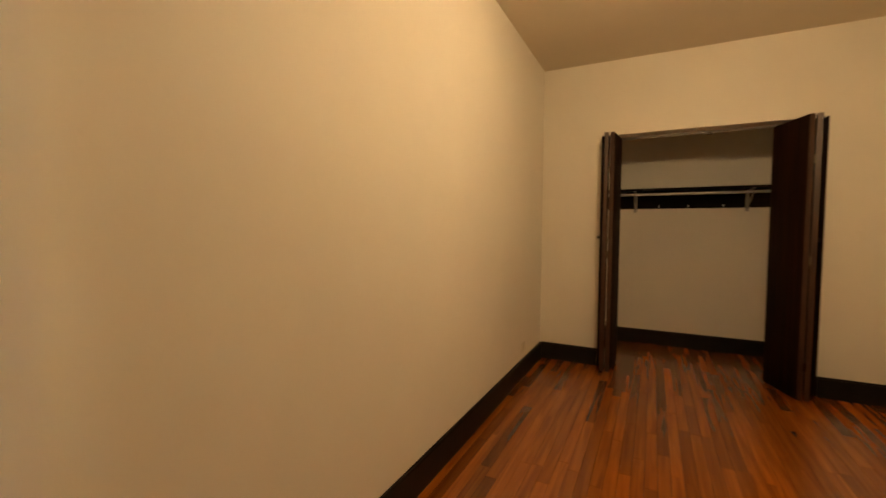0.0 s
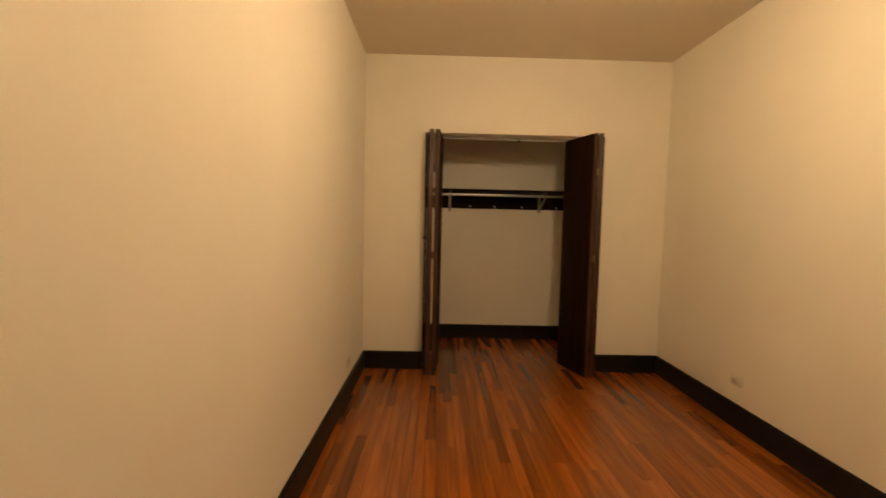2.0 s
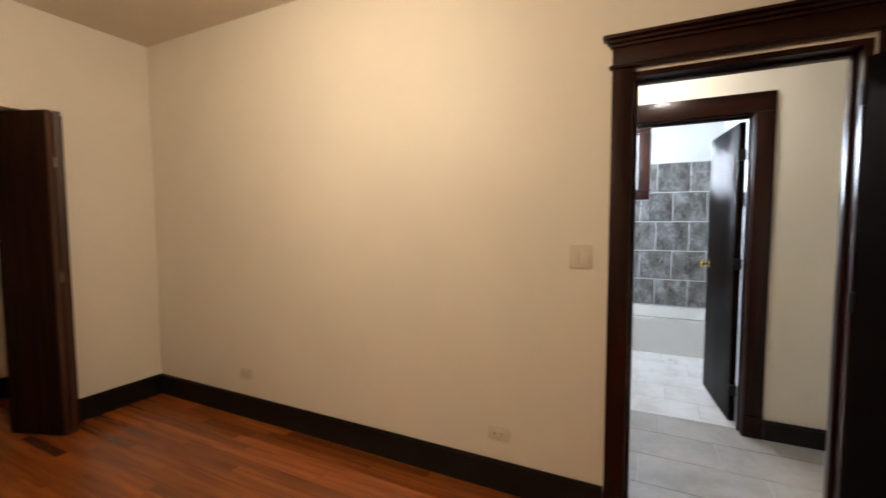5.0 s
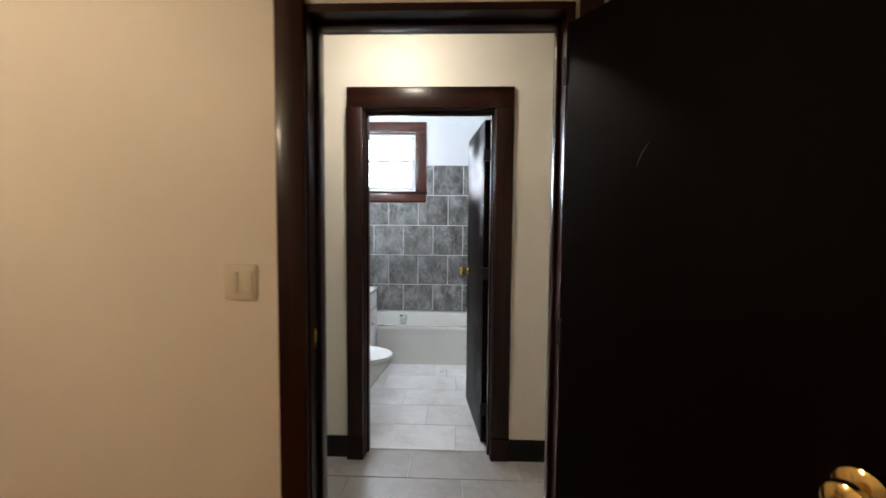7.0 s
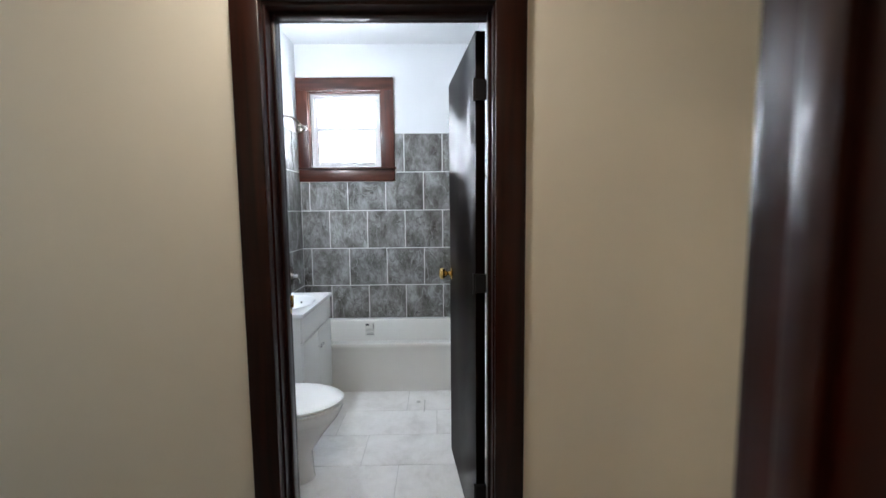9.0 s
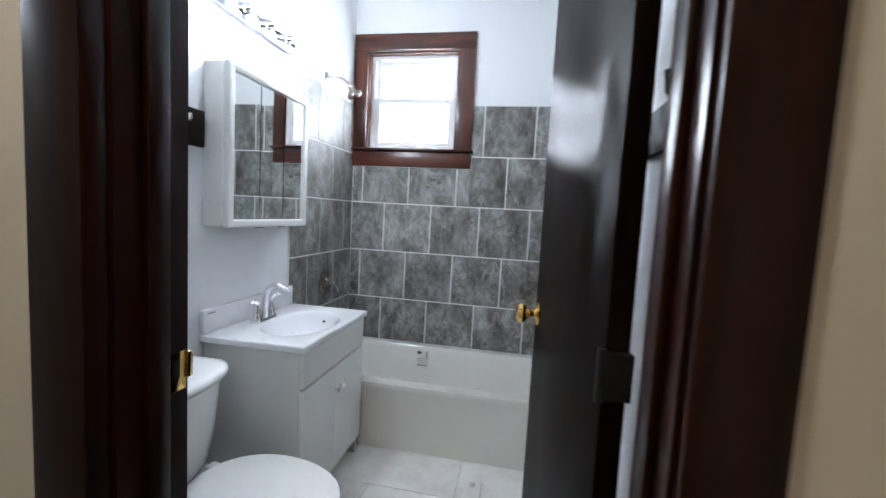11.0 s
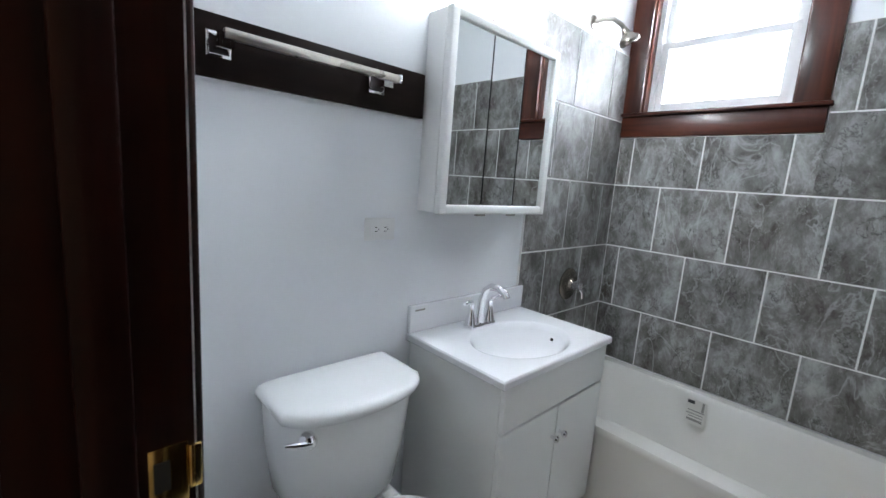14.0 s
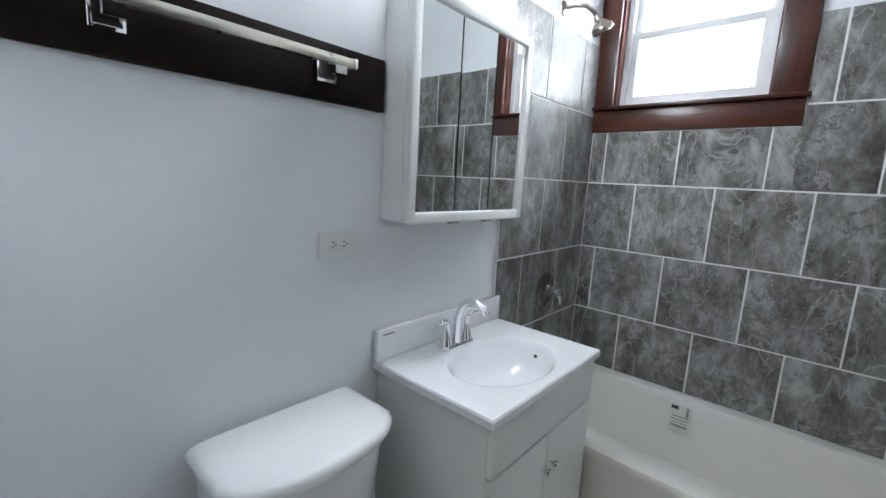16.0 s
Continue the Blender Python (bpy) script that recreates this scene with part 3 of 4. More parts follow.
lamp = thing("ceiling_lamp", (-0.04, 1.65, BZ), "warm glowing ceiling lamp with a pull chain", "ceiling lamp")
part("canopy", turned(bmesh.new(), (-0.04, 1.65, BZ), (0, 0, -1), [(0, 0.075), (0.02, 0.075), (0.05, 0.05), (0.06, 0.014), (0.31, 0.012), (0.33, 0.05), (0.35, 0.055)], 24), M_BRASS, lamp)
part("globe", turned(bmesh.new(), (-0.04, 1.65, BZ - 0.35), (0, 0, -1), [(0.0, 0.04), (0.02, 0.06), (0.05, 0.072), (0.08, 0.068), (0.105, 0.048), (0.12, 0.02), (0.124, 0.001)], 24), M_LAMPW, lamp, "glowing frosted glass globe")
part("pull_chain", tube(bmesh.new(), [(-0.04, 1.565, 2.32), (-0.08, 1.56, 2.003)], 0.0018, 6), M_BRASS, lamp)
part("chain_knob", turned(bmesh.new(), (-0.08, 1.56, 2.003), (0, 0, -1), [(0, 0.003), (0.006, 0.006), (0.02, 0.008), (0.03, 0.008), (0.038, 0.003)], 12), M_BRASS, lamp)


def wall_plate(name, label, cat, org, u, n, w, h, kind):
    """An outlet or switch plate on a wall: u runs along the plate's width, n off the wall."""
    u, n = Vector(u), Vector(n)
    m = Matrix((u, Vector((0, 0, 1)), n)).transposed().to_4x4()
    m.translation = Vector(org)
    ob = thing(name, m, label, cat)

    def put(nm, b, mt, lb=""):
        b.transform(m)
        return part(nm, b, mt, ob, lb)

    put("plate", box(-w / 2, w / 2, -h / 2, h / 2, 0, 0.006, 0.003), kind)
    return ob, put


def outlet(org, u, n, kind, label, flat=True):
    w, h = (0.112, 0.07) if flat else (0.07, 0.112)
    ob, put = wall_plate("wall_outlet", label, "outlet", org, u, n, w, h, kind)
    put("receptacle", box(-0.033, 0.033, -0.017, 0.017, 0.0061, 0.0085, 0.001), kind)
    for c in (-0.017, 0.017):
        for d in (-0.006, 0.006):
            put("slot", box(c - 0.004, c + 0.004, d - 0.0012, d + 0.0012, 0.0086, 0.0092), M_DARK)
        put("slot", box(c + 0.0075, c + 0.0105, -0.002, 0.002, 0.0086, 0.0092), M_DARK)


outlet((3.168, BL, 1.12), (1, 0, 0), (0, -1, 0), M_WHITE, "white double power outlet mounted sideways above the vanity")
outlet((EX, 2.82, 0.302), (0, 1, 0), (-1, 0, 0), M_IVORY, "ivory power outlet low on the cream wall")
outlet((EX, 1.01, 0.286), (0, 1, 0), (-1, 0, 0), M_IVORY, "ivory power outlet above the black baseboard")
outlet((WX, 3.2, 0.245), (0, 1, 0), (1, 0, 0), M_IVORY, "ivory power outlet near the corner")
ob, put = wall_plate("light_switch", "cream double rocker light switch beside the door", "light switch", (EX, 0.636, 1.175), (0, 1, 0), (-1, 0, 0), 0.094, 0.104, M_IVORY)
for c in (-0.0215, 0.0215):
    put("rocker", box(c - 0.0145, c + 0.0145, -0.031, 0.031, 0.0061, 0.010, 0.002), M_IVORY)
ob, put = wall_plate("blank_plate", "small painted-over cover plate beside the closet", "cover plate", (0.869, NY, 1.165), (1, 0, 0), (0, -1, 0), 0.04, 0.09, M_WALL)

# hall lamp
lamp = thing("hall_lamp", (1.9, 0.35, HZ), "small glowing ceiling lamp in the hall", "ceiling lamp")
part("base", turned(bmesh.new(), (1.9, 0.35, HZ), (0, 0, -1), [(0, 0.09), (0.015, 0.09), (0.02, 0.08)], 24), M_NICKEL, lamp)
part("shade", turned(bmesh.new(), (1.9, 0.35, HZ - 0.02), (0, 0, -1), [(0, 0.08), (0.02, 0.075), (0.04, 0.055), (0.05, 0.03), (0.053, 0.001)], 24), M_LAMPH, lamp, "glowing glass dome")

# ---- bathroom things ----
# window: stained casing and stool, white vinyl sashes
wi = thing("window_1", (B1, 0.79, 1.6), "small white double-hung window in a red-stained wood casing", "window", kind="structure")
part("casing", box(B1 - 0.024, B1, 0.366, WY0 + 0.004, 1.70, 2.345, 0.003), M_WINWOODV, wi)
part("casing", box(B1 - 0.024, B1, WY1 - 0.004, 1.196, 1.70, 2.345, 0.003), M_WINWOODV, wi)
part("casing", box(B1 - 0.024, B1, 0.366, 1.196, 2.346, 2.452, 0.003), M_WINWOOD, wi)
part("apron", box(B1 - 0.022, B1, 0.366, 1.196, 1.58, 1.682, 0.003), M_WINWOOD, wi)
part("window_sill", box(B1 - 0.045, B1 + 0.08, 0.352, 1.199, 1.683, 1.699, 0.004), M_WINWOOD, wi)
for y0, y1 in ((WY0, WY0 + 0.012), (WY1 - 0.012, WY1)):
    part("lining", box(B1 + 0.001, B1 + 0.09, y0, y1, 1.70, WZ1 - 0.001), M_WINWOODV, wi)
part("lining", box(B1 + 0.001, B1 + 0.09, WY0 + 0.013, WY1 - 0.013, WZ1 - 0.013, WZ1 - 0.001), M_WINWOOD, wi)
FY0, FY1, FZ0, FZ1 = WY0 + 0.013, WY1 - 0.013, 1.70, WZ1 - 0.014


def sash(nm, x, z0, z1, w):
    b = box(x, x + 0.03, FY0 + 0.025, FY0 + 0.025 + w, z0, z1, 0.003)
    bx(b, x, x + 0.03, FY1 - 0.025 - w, FY1 - 0.025, z0, z1, 0.003)
    bx(b, x, x + 0.03, FY0 + 0.025 + w, FY1 - 0.025 - w, z1 - w, z1, 0.003)
    bx(b, x, x + 0.03, FY0 + 0.025 + w, FY1 - 0.025 - w, z0, z0 + w, 0.003)
    s = part(nm, b, M_VINYL, wi)
    g = part("pane", box(x + 0.013, x + 0.017, FY0 + 0.025 + w, FY1 - 0.025 - w, z0 + w, z1 - w), M_GLASS, s, "clear glass pane")
    g.visible_shadow = False


fb = box(B1 + 0.05, B1 + 0.13, FY0, FY0 + 0.025, FZ0, FZ1)
bx(fb, B1 + 0.05, B1 + 0.13, FY1 - 0.025, FY1, FZ0, FZ1)
bx(fb, B1 + 0.05, B1 + 0.13, FY0 + 0.025, FY1 - 0.025, FZ1 - 0.022, FZ1)
bx(fb, B1 + 0.05, B1 + 0.13, FY0 + 0.025, FY1 - 0.025, FZ0, FZ0 + 0.02)
part("window_frame", fb, M_VINYL, wi)
ZM = 2.04
sash("sash", B1 + 0.058, FZ0 + 0.021, ZM + 0.012, 0.034)
sash("sash", B1 + 0.094, ZM - 0.02, FZ1 - 0.023, 0.03)
bd = solid("backdrop", box(5.6, 5.62, -1.2, 2.8, 0.6, 3.8), M_SKYGLOW, "bright overcast white daylight outside", "backdrop")

# bathtub
tb = thing("bathtub", (4.32, 0.43, 0), "cream-white alcove bathtub with a flat front apron", "bathtub")
TX0, TX1, TY0, TY1, TZ = 3.955, 4.688, BR + 0.002, BL - 0.002, 0.366


def rrect(x0, x1, y0, y1, r, z, n=6):
    pts = []
    for cx, cy, a0 in ((x1 - r, y1 - r, 0), (x0 + r, y1 - r, 90), (x0 + r, y0 + r, 180), (x1 - r, y0 + r, 270)):
        for k in range(n + 1):
            a = radians(a0 + 90 * k / n)
            pts.append((cx + r * math.cos(a), cy + r * math.sin(a), z))
    return pts


bm = bmesh.new()
loft(bm, [rrect(TX0 + 0.025, TX1, TY0, TY1, 0.006, 0.0), rrect(TX0 + 0.012, TX1, TY0, TY1, 0.006, 0.29), rrect(TX0 + 0.004, TX1, TY0, TY1, 0.008, 0.335), rrect(TX0, TX1, TY0, TY1, 0.008, 0.352),
          rrect(TX0 + 0.006, TX1, TY0 + 0.002, TY1 - 0.002, 0.008, TZ), rrect(TX0 + 0.075, TX1 - 0.05, TY0 + 0.07, TY1 - 0.075, 0.1, TZ), rrect(TX0 + 0.088, TX1 - 0.06, TY0 + 0.085, TY1 - 0.085, 0.1, TZ - 0.012),
          rrect(TX0 + 0.11, TX1 - 0.08, TY0 + 0.16, TY1 - 0.11, 0.11, 0.15), rrect(TX0 + 0.15, TX1 - 0.12, TY0 + 0.24, TY1 - 0.16, 0.1, 0.07), rrect(TX0 + 0.22, TX1 - 0.2, TY0 + 0.34, TY1 - 0.24, 0.07, 0.06)])
part("shell", bm, M_TUB, tb)
part("drain", turned(bmesh.new(), (4.32, 0.86, 0.061), (0, 0, 1), [(0, 0.03), (0.004, 0.028), (0.005, 0.001)], 20), M_CHROME, tb)
part("spout_collar", turned(bmesh.new(), (4.37, BL - 0.012, 0.47), (0, -1, 0), [(0, 0.03), (0.03, 0.028), (0.10, 0.026), (0.13, 0.022), (0.135, 0.005)], 18), M_NICKEL, tb, "brushed nickel tub spout")
lb = box(4.606, 4.6075, 0.56, 0.645, 0.225, 0.345)
lb.transform(Matrix.Translation((4.61, 0, 0.3)) @ Matrix.Rotation(radians(5.5), 4, "Y") @ Matrix.Translation((-4.61, 0, -0.3)))
st = tagged(part("paper_sticker", lb, M_PAPER), "paper maker's label stuck inside the bathtub", "sticker")
for y0, y1, z0, z1, mt in (((0.452, 0.482, 0.296, 0.312, M_INK), (0.41, 0.42, 0.27, 0.315, M_GREYINK), (0.405, 0.475, 0.262, 0.267, M_GREYINK), (0.41, 0.48, 0.248, 0.252, M_GREYINK), (0.41, 0.47, 0.235, 0.239, M_GREYINK), (0.41, 0.475, 0.215, 0.226, M_GREYINK))):
    q = box(4.6052, 4.606, y0 + 0.16, y1 + 0.16, z0 + 0.025, z1 + 0.025)
    q.transform(Matrix.Translation((4.61, 0, 0.3)) @ Matrix.Rotation(radians(5.5), 4, "Y") @ Matrix.Translation((-4.61, 0, -0.3)))
    part("print_bar", q, mt, st)

# vanity cabinet and its top
VX0, VX1, VF, VT = 3.298, 3.933, 0.757, 0.754
va = thing("vanity_cabinet", (3.61, 0.98, 0), "white laminate vanity cabinet with two doors", "vanity")
for x0, x1 in ((3.32, 3.336), (3.899, 3.915)):
    part("side_panel", box(x0, x1, 0.785, BL - 0.002, 0.0, VT - 0.0285, 0.001), M_CAB, va)
part("floor_panel", box(3.3365, 3.8985, 0.79, BL - 0.012, 0.09, 0.106), M_CAB, va)
part("back_panel", box(3.3365, 3.8985, BL - 0.012, BL - 0.004, 0.09, 0.62), M_CAB, va)
part("toe_kick", box(3.337, 3.898, 0.85, 0.866, 0, 0.089), M_CAB, va)
# Near-black strip put behind the drawer gap as the shade in it.
part("gap_backing", box(3.337, 3.898, 0.79, 0.80, 0.55, 0.61), M_DARK, va)
part("drawer_front", box(3.32, 3.915, 0.766, 0.784, 0.585, VT - 0.03, 0.002), M_CAB, va)
for x0, x1, kx in ((3.32, 3.6145, 3.592), (3.6195, 3.915, 3.642)):
    d = part("door", box(x0, x1, 0.766, 0.784, 0.095, 0.576, 0.002), M_CAB, va)
    part("knob", turned(bmesh.new(), (kx, 0.766, 0.474), (0, -1, 0), [(0, 0.006), (0.010, 0.005), (0.014, 0.011), (0.022, 0.012), (0.027, 0.008), (0.028, 0.001)], 16), M_CHROME, d, "round chrome knob")

vt = thing("washbasin", (3.61, 0.98, VT - 0.028), "glossy white cultured marble vanity top with oval basin", "sink")
SCX, SCY, SA, SB = 3.62, 0.945, 0.208, 0.148
N = 48


def oval(a, b, z):
    return [(SCX + a * math.cos(2 * math.pi * k / N), SCY + b * math.sin(2 * math.pi * k / N), z) for k in range(N)]


def rim_ring(x0, x1, y0, y1, z):
    pts = []
    for k in range(N):
        a = 2 * math.pi * k / N
        dx, dy = math.cos(a), math.sin(a)
        s = min((x1 - SCX) / dx if dx > 1e-6 else 9, (x0 - SCX) / dx if dx < -1e-6 else 9, (y1 - SCY) / dy if dy > 1e-6 else 9, (y0 - SCY) / dy if dy < -1e-6 else 9)
        pts.append([SCX + dx * s, SCY + dy * s, z])
    for cx in (x0, x1):
        for cy in (y0, y1):
            q = min(pts, key=lambda p: (p[0] - cx) ** 2 + (p[1] - cy) ** 2)
            q[0], q[1] = cx, cy
    return pts


bm = bmesh.new()
loft(bm, [rim_ring(VX0 + 0.004, VX1 - 0.004, VF + 0.004, BL - 0.003, VT - 0.028), rim_ring(VX0, VX1, VF, BL - 0.002, VT - 0.024), rim_ring(VX0, VX1, VF, BL - 0.002, VT - 0.005), rim_ring(VX0 + 0.004, VX1 - 0.004, VF + 0.004, BL - 0.003, VT),
          oval(SA + 0.014, SB + 0.014, VT), oval(SA + 0.006, SB + 0.006, VT - 0.002), oval(SA, SB, VT - 0.006), oval(SA * 0.94, SB * 0.93, VT - 0.025), oval(SA * 0.8, SB * 0.78, VT - 0.07), oval(SA * 0.55, SB * 0.52, VT - 0.105), oval(SA * 0.2, SB * 0.22, VT - 0.118)], cap=False)
bm.faces.new([v for v in bm.verts if abs(v.co.z - (VT - 0.118)) < 1e-5])
part("basin_top", bm, M_MARBLE, vt)
part("backsplash", box(VX0, VX1, BL - 0.022, BL - 0.002, VT + 0.0005, 0.852, 0.005, 3), M_MARBLE, vt)
part("print_bar", box(3.318, 3.362, BL - 0.0228, BL - 0.0221, 0.832, 0.838), M_GREYINK, vt, "tiny grey printed sticker")
part("drain", turned(bmesh.new(), (SCX, SCY, VT - 0.118), (0, 0, 1), [(0, 0.022), (0.004, 0.021), (0.006, 0.012), (0.008, 0.001)], 20), M_CHROME, vt)
part("overflow_hole", turned(bmesh.new(), (SCX + 0.175, SCY - 0.02, VT - 0.04), (-1, 0.1, 0.3), [(0, 0.006), (0.004, 0.006)], 12), M_DARK, vt)

fa = thing("basin_faucet", (3.60, 1.115, VT), "chrome two-handle faucet with a curved spout", "faucet")
FX, FYY = 3.585, 1.115
bs = bmesh.new()
loft(bs, [[(FX + q[0], FYY + q[1], VT + z) for q in rrect(-w, w, -d, d, d * 0.95, 0)] for w, d, z in ((0.078, 0.026, 0.0), (0.078, 0.026, 0.008), (0.072, 0.022, 0.014))])
part("base", bs, M_CHROME, fa)
part("spout", tube(bmesh.new(), [(FX, FYY, VT + 0.012), (FX, FYY, VT + 0.05), (FX, FYY - 0.003, VT + 0.10), (FX + 0.003, FYY - 0.015, VT + 0.138), (FX + 0.006, FYY - 0.04, VT + 0.158), (FX + 0.009, FYY - 0.07, VT + 0.158), (FX + 0.012, FYY - 0.098, VT + 0.143), (FX + 0.013, FYY - 0.108, VT + 0.128)], [0.021, 0.017, 0.015, 0.0145, 0.014, 0.0135, 0.013, 0.012], 18), M_CHROME, fa)
for s in (-1, 1):
    h = turned(bmesh.new(), (FX + s * 0.051, FYY, VT + 0.012), (0, 0, 1), [(0, 0.023), (0.012, 0.02), (0.04, 0.0135), (0.065, 0.011), (0.078, 0.012), (0.084, 0.004)], 18)
    tube(h, [(FX + s * 0.051, FYY, VT + 0.085), (FX + s * 0.062, FYY - 0.004, VT + 0.098), (FX + s * 0.085, FYY - 0.01, VT + 0.104), (FX + s * 0.104, FYY - 0.014, VT + 0.10)], [0.009, 0.009, 0.007, 0.006], 12)
    part("lever", h, M_CHROME, fa)

# toilet
TCX = 3.0
to = thing("toilet", (TCX, 0.85, 0), "white two-piece porcelain toilet with closed lid", "toilet")


def tank_ring(hw, y_front, z, bow=0.05, n=20):
    pts = [(TCX - hw, BL - 0.015, z), (TCX + hw, BL - 0.015, z)]
    r = 0.03
    for k in range(n + 1):
        u = 1 - 2 * k / n
        x = TCX + hw * u
        y = y_front - bow * (1 - u * u) + (r * (abs(u) ** 8))
        pts.append((x, y, z))
    return pts


part("tank", loft(bmesh.new(), [tank_ring(0.155, 1.035, 0.375), tank_ring(0.165, 1.025, 0.39), tank_ring(0.185, 1.012, 0.52), tank_ring(0.196, 1.0, 0.678)]), M_PORC, to)
part("tank_lid", loft(bmesh.new(), [tank_ring(0.2, 0.996, 0.6785), tank_ring(0.208, 0.986, 0.682), tank_ring(0.211, 0.982, 0.69), tank_ring(0.211, 0.982, 0.698), tank_ring(0.208, 0.985, 0.706), tank_ring(0.2, 0.993, 0.712), tank_ring(0.186, 1.006, 0.716), tank_ring(0.15, 1.03, 0.718)]), M_PORC, to)
lv = turned(bmesh.new(), (2.84, 0.984, 0.648), (0, -1, 0), [(0, 0.021), (0.008, 0.021), (0.013, 0.019), (0.022, 0.018), (0.027, 0.013), (0.029, 0.003)], 20)
tube(lv, [(2.842, 0.962, 0.648), (2.824, 0.963, 0.650), (2.802, 0.967, 0.654), (2.782, 0.972, 0.658)], [0.009, 0.0085, 0.007, 0.004], 12)
part("flush_lever", lv, M_CHROME, to, "chrome flush lever")


def egg(cy, a, b_front, b_back, z, n=40):
    pts = []
    for k in range(n):
        t = 2 * math.pi * k / n
        s = math.sin(t)
        pts.append((TCX + a * math.cos(t), cy + (b_back if s > 0 else b_front) * s, z))
    return pts


part("bowl", loft(bmesh.new(), [egg(0.80, 0.10, 0.17, 0.25, 0.0), egg(0.80, 0.095, 0.165, 0.25, 0.03), egg(0.79, 0.088, 0.15, 0.25, 0.14), egg(0.77, 0.12, 0.2, 0.25, 0.24), egg(0.75, 0.165, 0.245, 0.24, 0.32), egg(0.745, 0.18, 0.26, 0.235, 0.36), egg(0.745, 0.178, 0.258, 0.235, 0.372)]), M_PORC, to)
part("deck", box(TCX - 0.13, TCX + 0.13, 0.93, 1.165, 0.30, 0.374, 0.02, 3), M_PORC, to)
part("seat", loft(bmesh.new(), [egg(0.745, 0.178, 0.262, 0.2, 0.374), egg(0.745, 0.182, 0.266, 0.203, 0.379), egg(0.745, 0.182, 0.266, 0.203, 0.388), egg(0.745, 0.177, 0.261, 0.2, 0.392)]), M_WHITE, to)
part("lid", loft(bmesh.new(), [egg(0.745, 0.178, 0.262, 0.2, 0.395), egg(0.745, 0.184, 0.268, 0.205, 0.399), egg(0.745, 0.184, 0.268, 0.205, 0.407), egg(0.745, 0.172, 0.256, 0.195, 0.414), egg(0.745, 0.12, 0.19, 0.14, 0.418)]), M_WHITE, to)
for s in (-1, 1):
    part("seat_hinge", box(TCX + s * 0.075 - 0.02, TCX + s * 0.075 + 0.02, 0.935, 0.965, 0.375, 0.405, 0.006, 3), M_WHITE, to)
    part("bolt_cap", turned(bmesh.new(), (TCX + s * 0.095, 0.86, 0.0), (0, 0, 1), [(0, 0.016), (0.02, 0.014), (0.028, 0.004)], 14), M_WHITE, to)
sv = thing("shutoff_valve", (2.74, 1.18, 0.17), "chrome water shutoff valve with supply hose", "valve")
part("valve_body", turned(bmesh.new(), (2.74, BL - 0.001, 0.17), (0, -1, 0), [(0, 0.028), (0.004, 0.028), (0.006, 0.009), (0.05, 0.009), (0.052, 0.016), (0.075, 0.016), (0.076, 0.004)], 16), M_CHROME, sv)
part("supply_hose", tube(bmesh.new(), [(2.74, 1.15, 0.178), (2.742, 1.148, 0.24), (2.80, 1.14, 0.31), (2.845, 1.13, 0.375)], 0.005, 8), M_NICKEL, sv)

# medicine cabinet with three mirror doors
mc = thing("medicine_cabinet", (3.61, 1.15, 1.175), "white medicine cabinet with three mirror doors", "cabinet")
KX0, KX1, KZ0, KZ1, KY = 3.314, 3.888, 1.176, 1.797, 1.087
part("body", box(KX0 + 0.001, KX1 - 0.001, KY + 0.03, BL - 0.001, KZ0 + 0.004, KZ1 - 0.004, 0.001), M_WHITE, mc)
bm = box(KX0, KX0 + 0.03, KY, KY + 0.029, KZ0, KZ1, 0.006, 3)
bx(bm, KX1 - 0.03, KX1, KY, KY + 0.029, KZ0, KZ1, 0.006, 3)
bx(bm, KX0 + 0.024, KX1 - 0.024, KY + 0.001, KY + 0.029, KZ1 - 0.032, KZ1, 0.006, 3)
bx(bm, KX0 + 0.024, KX1 - 0.024, KY + 0.001, KY + 0.029, KZ0, KZ0 + 0.032, 0.006, 3)
part("door_frame", bm, M_WHITE, mc)
third = (KX1 - KX0 - 0.06) / 3
for i, tilt in enumerate((0.6, -0.5, 0.8)):
    x0 = KX0 + 0.03 + i * third
    g = box(x0 + 0.003, x0 + third - 0.003, -0.002, 0.002, KZ0 + 0.032, KZ1 - 0.032)
    g.transform(Matrix.Translation((x0 + third / 2, KY + 0.012, 0)) @ Matrix.Rotation(radians(tilt), 4, "Z") @ Matrix.Translation((-x0 - third / 2, 0, 0)))
    part("mirror_door", g, M_MIRROR, mc, "clear mirror panel")
# Coloured near-black to give the mirror seams their shade.
part("backing", box(KX0 + 0.03, KX1 - 0.03, KY + 0.018, KY + 0.028, KZ0 + 0.03, KZ1 - 0.03), M_DARK, mc)
for x in (KX0 + 0.03 + third, KX0 + 0.03 + 2 * third):
    for z in (KZ0 - 0.002, KZ1 + 0.002):
        part("pivot_clip", box(x - 0.02, x + 0.02, KY + 0.004, KY + 0.018, z - 0.003, z + 0.003), M_NICKEL, mc)

# vanity light bar
vl = thing("vanity_light", (3.59, BL, 2.07), "chrome bath light bar with four glowing globe bulbs", "wall lamp")
part("back_plate", box(3.285, 3.89, BL - 0.03, BL - 0.001, 2.018, 2.125, 0.003), M_CHROME, vl)
for x in (3.36, 3.512, 3.664, 3.816):
    so = part("socket", turned(bmesh.new(), (x, BL - 0.03, 2.07), (0, -1, 0), [(0, 0.026), (0.004, 0.026), (0.006, 0.022), (0.04, 0.024), (0.046, 0.024)], 20), M_CHROME, vl)
    part("bulb", turned(bmesh.new(), (x, BL - 0.076, 2.07), (0, -1, 0), [(0, 0.016), (0.012, 0.024), (0.03, 0.037), (0.05, 0.041), (0.07, 0.036), (0.084, 0.02), (0.09, 0.001)], 20), M_BULB, so, "glowing round white bulb")

